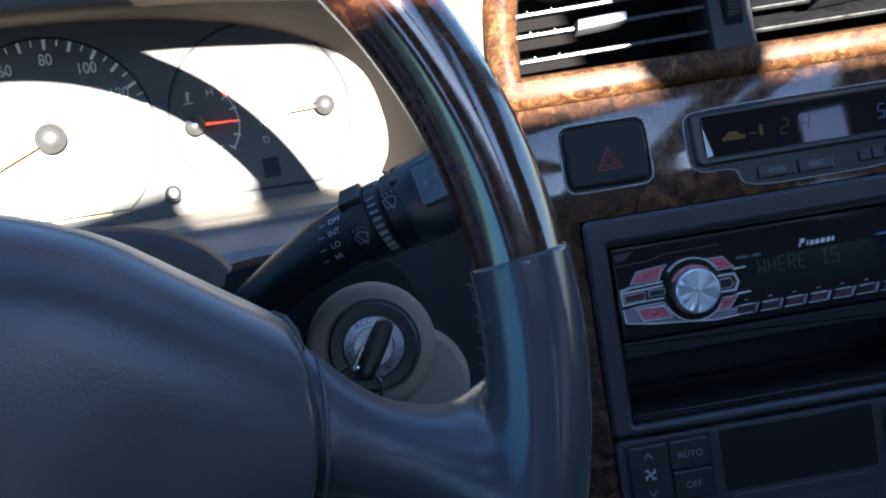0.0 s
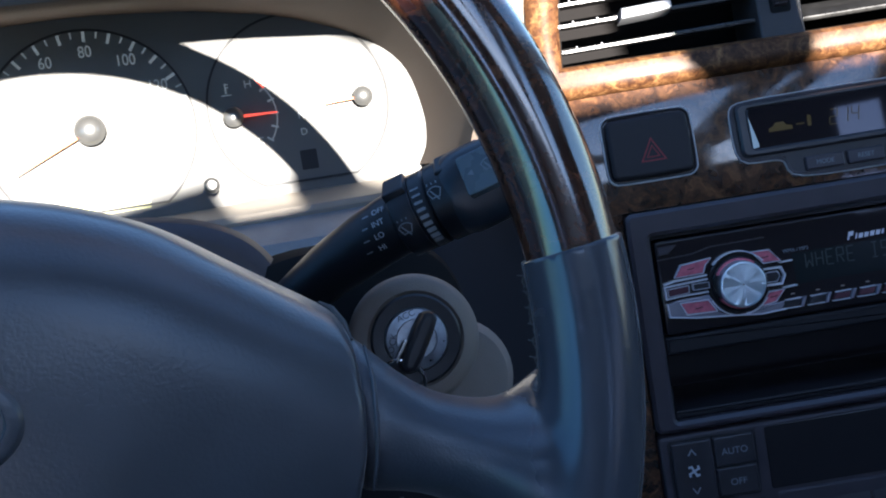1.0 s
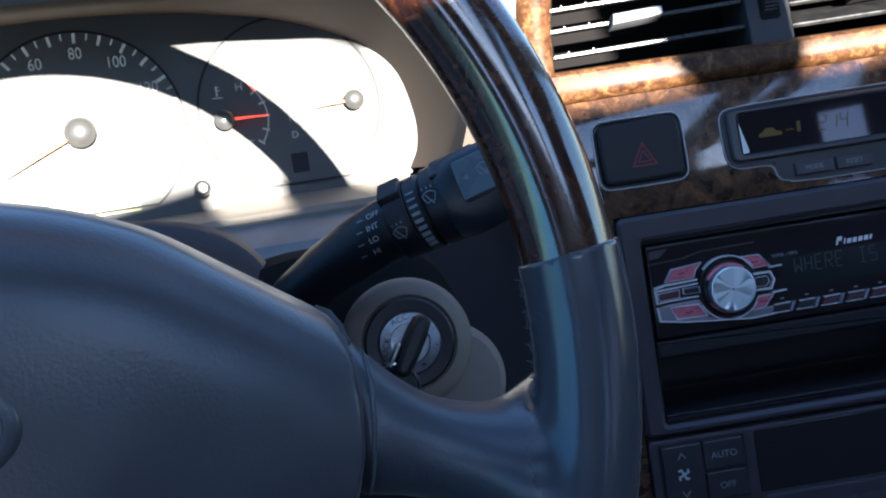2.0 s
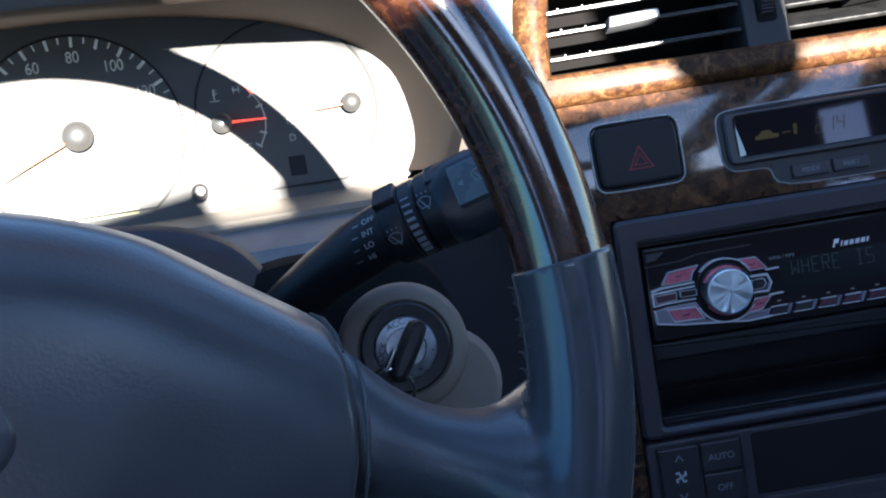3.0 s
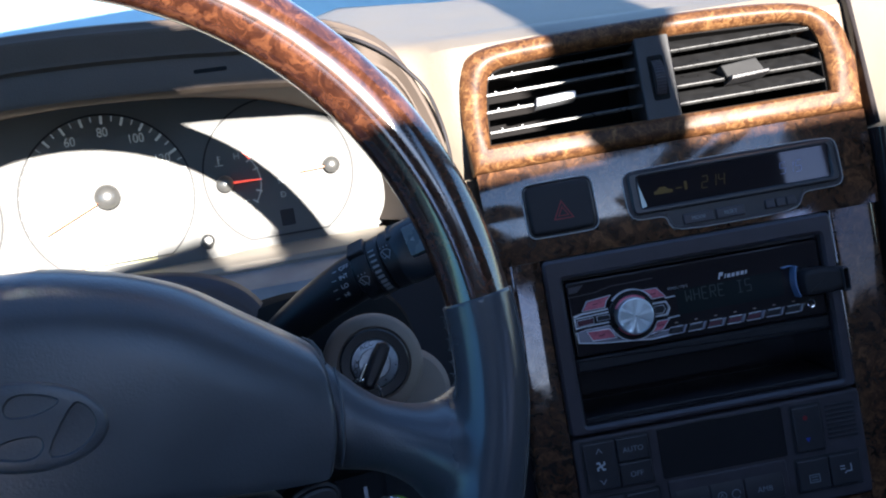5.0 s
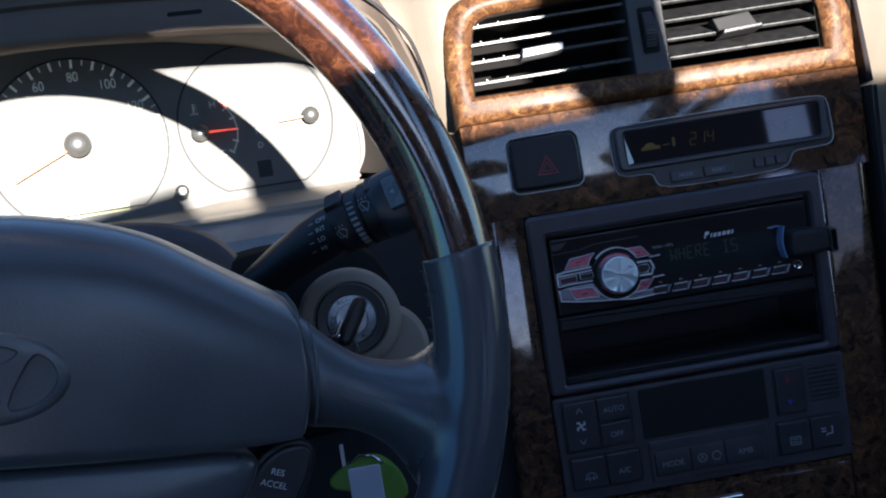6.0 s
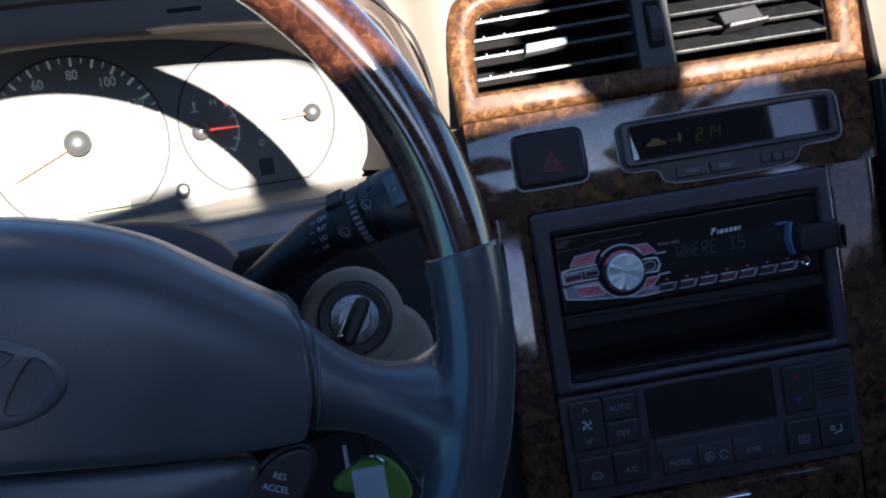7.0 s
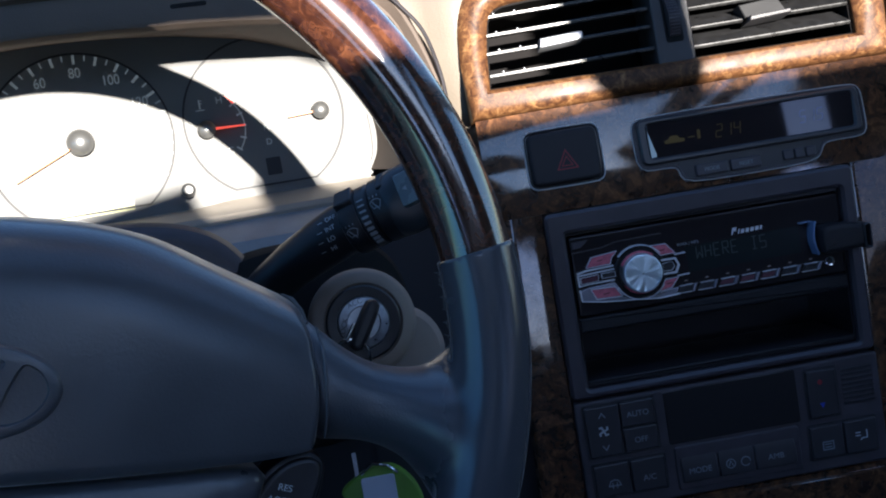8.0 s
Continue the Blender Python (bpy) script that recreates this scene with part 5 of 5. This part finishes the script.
STROKES = {"W": ((0, 1, 0, 0), (0, 0, 0.5, 0.5), (0.5, 0.5, 1, 0), (1, 0, 1, 1)), "H": ((0, 0, 0, 1), (1, 0, 1, 1), (0, 0.5, 1, 0.5)),
           "E": ((1, 1, 0, 1), (0, 1, 0, 0), (0, 0, 1, 0), (0, 0.5, 0.8, 0.5)), "R": ((0, 0, 0, 1), (0, 1, 1, 1), (1, 1, 1, 0.5), (1, 0.5, 0, 0.5), (0.4, 0.5, 1, 0)),
           "I": ((0.5, 0, 0.5, 1), (0.1, 0, 0.9, 0), (0.1, 1, 0.9, 1)), "S": ((1, 1, 0, 1), (0, 1, 0, 0.5), (0, 0.5, 1, 0.5), (1, 0.5, 1, 0), (1, 0, 0, 0))}
for i, ch in enumerate("WHERE  IS"):
    if ch == " ":
        continue
    left = 81.4 + 5.8 * i - (4.0 if i > 5 else 0)
    bm = bmesh.new()
    for x0, y0, x1, y1 in STROKES[ch]:
        p, q = Vector((left + 3.7 * x0, -26.4 + 8.2 * y0)), Vector((left + 3.7 * x1, -26.4 + 8.2 * y1))
        stroke(bm, [tuple(p + (q - p) * 0.06), tuple(q - (q - p) * 0.06)], 0.6, -0.95, -0.88)
    part("display_letter", bm, LCDTEXT, radio)
bm = bmesh.new()
prism(bm, [(1.5, -2.5), (12, -2.2), (7, -6.5), (1.5, -6.8)], -1, 0.4, 0.4)
part("release_key", bm, DARK, radio)
bm = bmesh.new()
stroke(bm, [(1, -9.5), (20, -8.8), (30, -6.5), (60, -6)], 0.7, -1, -0.6)
part("trim_line", bm, BTN, radio)
bm = bmesh.new()
lathe(bm, [(3.0, -1), (3.0, 1.2), (2.0, 1.0), (1.8, -0.8)], 20, (167, -42.5))
part("aux_socket", bm, CHROME, radio)

usb = thing("usb_adapter", LM, "small black adapter plugged into the radio front", "adapter")
bm = bmesh.new()
prism(bm, soften(refine([(158, -34), (161, -36), (184, -35), (187, -32), (187, -21), (183, -18.5), (164, -17), (158, -19)], 3), 2), 1, 16, 3)
part("body", bm, SWITCH, usb)
bm = bmesh.new()
hoop(bm, rrect(184.5, 189.5, -36, -19.5, 1.6), rrect(185.7, 188.5, -34.6, -21, 0.8), 4, 17, 0.5, 12)
part("end_cap", bm, BTN, usb)
bm = bmesh.new()
flap = [(157.2 - 1.9 * math.sin(math.pi * i / 14), -35.5 + 21 * i / 14) for i in range(15)]
stroke(bm, flap, 1.1, -0.5, 9)
part("socket_flap", bm, BLUEFLAP, usb, "bright bluish bent socket flap")
bm = bmesh.new()
stroke(bm, [(150, -14.8), (155, -14.2), (160, -15.6)], 0.8, -0.8, 4)
part("hinge", bm, BLUEFLAP, usb, "bluish bent hinge strip")

# climate control
hv = thing("climate_control", LM, "dark climate control panel with push buttons", "climate control")
bm = bmesh.new()
prism(bm, rrect(-14, 190, -180.5, -106.5, 3), -14, 1.5, 1.6)
part("panel", bm, DARK, hv)


def button(a0, a1, b0, b1, words=(), r=1.2, up=2.2, mat=BTN, lean=0.0):
    """Push button; lean turns its upper half back to the light."""
    bm = bmesh.new()
    prism(bm, rrect(a0, a1, b0, b1, r, 4), 1, 1.5 + up, 0.9)
    if lean:
        mid = (b0 + b1) / 2
        bmesh.ops.bisect_plane(bm, geom=bm.verts[:] + bm.edges[:] + bm.faces[:], plane_co=(0, mid, 0), plane_no=(0, 1, 0))
        for v in bm.verts:
            if v.co.z > 1.2 and v.co.y > mid:
                v.co.z = max(1.0, v.co.z - (v.co.y - mid) * lean)
    ob = part("button", bm, mat, hv)
    for w, s, a, b in words:
        lettering(w, s, a, b, 1.52 + up, GREYPRINT, ob)
    return ob


def sign(ob, strokes, w, a, b, c, mat=GREYPRINT):
    bm = bmesh.new()
    for pts in strokes:
        stroke(bm, [(a + x, b + y) for x, y in pts], w, c, c + 0.15)
    part("sign", bm, mat, ob)


def well(a0, a1, b0, b1, proud=0.25, mat=BLACK):
    bm = bmesh.new()
    prism(bm, rrect(a0, a1, b0, b1, 2), 1, 1.5 + proud, 0.8 * proud)
    part("button_well", bm, mat, hv)


well(-9.5, 39.5, -145.5, -109)
fan = button(-8, 14.5, -144, -110.4)
sign(fan, [[(-2, -1.4), (0, 1.6), (2, -1.4)]], 0.7, 3, -116.5, 3.72)
sign(fan, [[(-2, 1.4), (0, -1.6), (2, 1.4)]], 0.7, 3, -138, 3.72)
sign(fan, [[(0, 0), (2.6, 1.2), (2.4, 2.6)], [(0, 0), (-1.2, 2.6), (-2.6, 2.4)], [(0, 0), (-2.6, -1.2), (-2.4, -2.6)], [(0, 0), (1.2, -2.6), (2.6, -2.4)]], 1.2, 3, -127, 3.72, WHITE)
button(15.5, 38, -127, -110.4, (("AUTO", 3.9, 26.7, -119),))
button(15.5, 38, -144, -128, (("OFF", 3.9, 26.7, -136.5),))
bm = bmesh.new()
prism(bm, rrect(45, 133.5, -144.5, -109, 1.5), 1, 2.0, 0.4)
part("display_window", bm, GLOSS, hv, "blank black display window")
well(47, 131, -176, -146.5, 1.2, DARK)
button(50, 74, -171, -150, (("MODE", 4.0, 62, -163.5),), 1.2, 3, BTN, 0.28)
rc = button(75, 98.5, -171, -150, (), 1.2, 3, BTN, 0.28)
sign(rc, [[(3 * math.cos(t), 3 * math.sin(t)) for t in np.linspace(0, 5.6, 14)]], 0.6, 92.5, -163, 4.52)
sign(rc, [[(3 * math.cos(t), 3 * math.sin(t)) for t in np.linspace(0, 6.3, 14)], [(-1.4, -1.4), (0, 1.6), (1.4, -1.4)]], 0.6, 82.5, -163, 4.52)
button(99.5, 127, -171, -150, (("AMB", 4.0, 113, -163.5),), 1.2, 3, BTN, 0.28)
well(138.5, 161.5, -145, -110.5)
tr = button(140, 160, -143.5, -112)
bm = bmesh.new()
prism(bm, arc(148.7, -120, 1.7, 0, 345, 15), 3.7, 3.85, 0)
part("sign", bm, REDPRINT, tr)
bm = bmesh.new()
prism(bm, [(147, -134), (150.5, -134), (148.7, -137.5)], 3.7, 3.85, 0)
part("sign", bm, BLUEPRINT, tr)
for i in range(8):
    bm = bmesh.new()
    prism(bm, rrect(164, 185, -116 - 3.2 * i, -114.2 - 3.2 * i, 0.6, 2), 1, 2.3, 0.3)
    part("grille_bar", bm, BLACK, hv)
well(136.5, 184, -173, -148)
rd = button(138, 160, -171.5, -149.5)
sign(rd, [[(-3.5, -2.6), (3.5, -2.6), (3.5, 2.6), (-3.5, 2.6), (-3.5, -2.6)], [(-2, -1), (2, -1)], [(-2, 1), (2, 1)]], 0.6, 149, -163, 3.72)
ht = button(161, 183, -171.5, -149.5)
sign(ht, [[(-4, 2), (-1, 2)], [(-4, 0), (-1, 0)], [(3.5, 3), (3.5, -2), (0, -2), (-1, -3.2)]], 0.7, 172, -160, 3.72, WHITE)
well(-9, 41.5, -172.5, -148)
fd = button(-7.5, 16, -171, -149.5)
sign(fd, [[(-4, -1), (-2.6, 2.2), (0, 3), (2.6, 2.2), (4, -1), (-4, -1)], [(-1.5, -2.5), (-1.5, 1)], [(1.5, -2.5), (1.5, 1)]], 0.6, 5, -163, 3.72)
button(17, 40, -171, -149.5, (("A/C", 3.9, 28.5, -162.5),))

tray = thing("ashtray_lid", LM, "burl wood ashtray lid with chrome pull", "ashtray")
bm = bmesh.new()
prism(bm, refine([(-12, -228), (187, -228), (187, -186), (-12, -184)], 2), -2, 1.5, 1.2)
part("lid", bm, WOOD, tray)
bm = bmesh.new()
prism(bm, rrect(78, 108, -197.5, -193, 1.6), 1, 5, 1)
part("pull", bm, CHROME, tray)
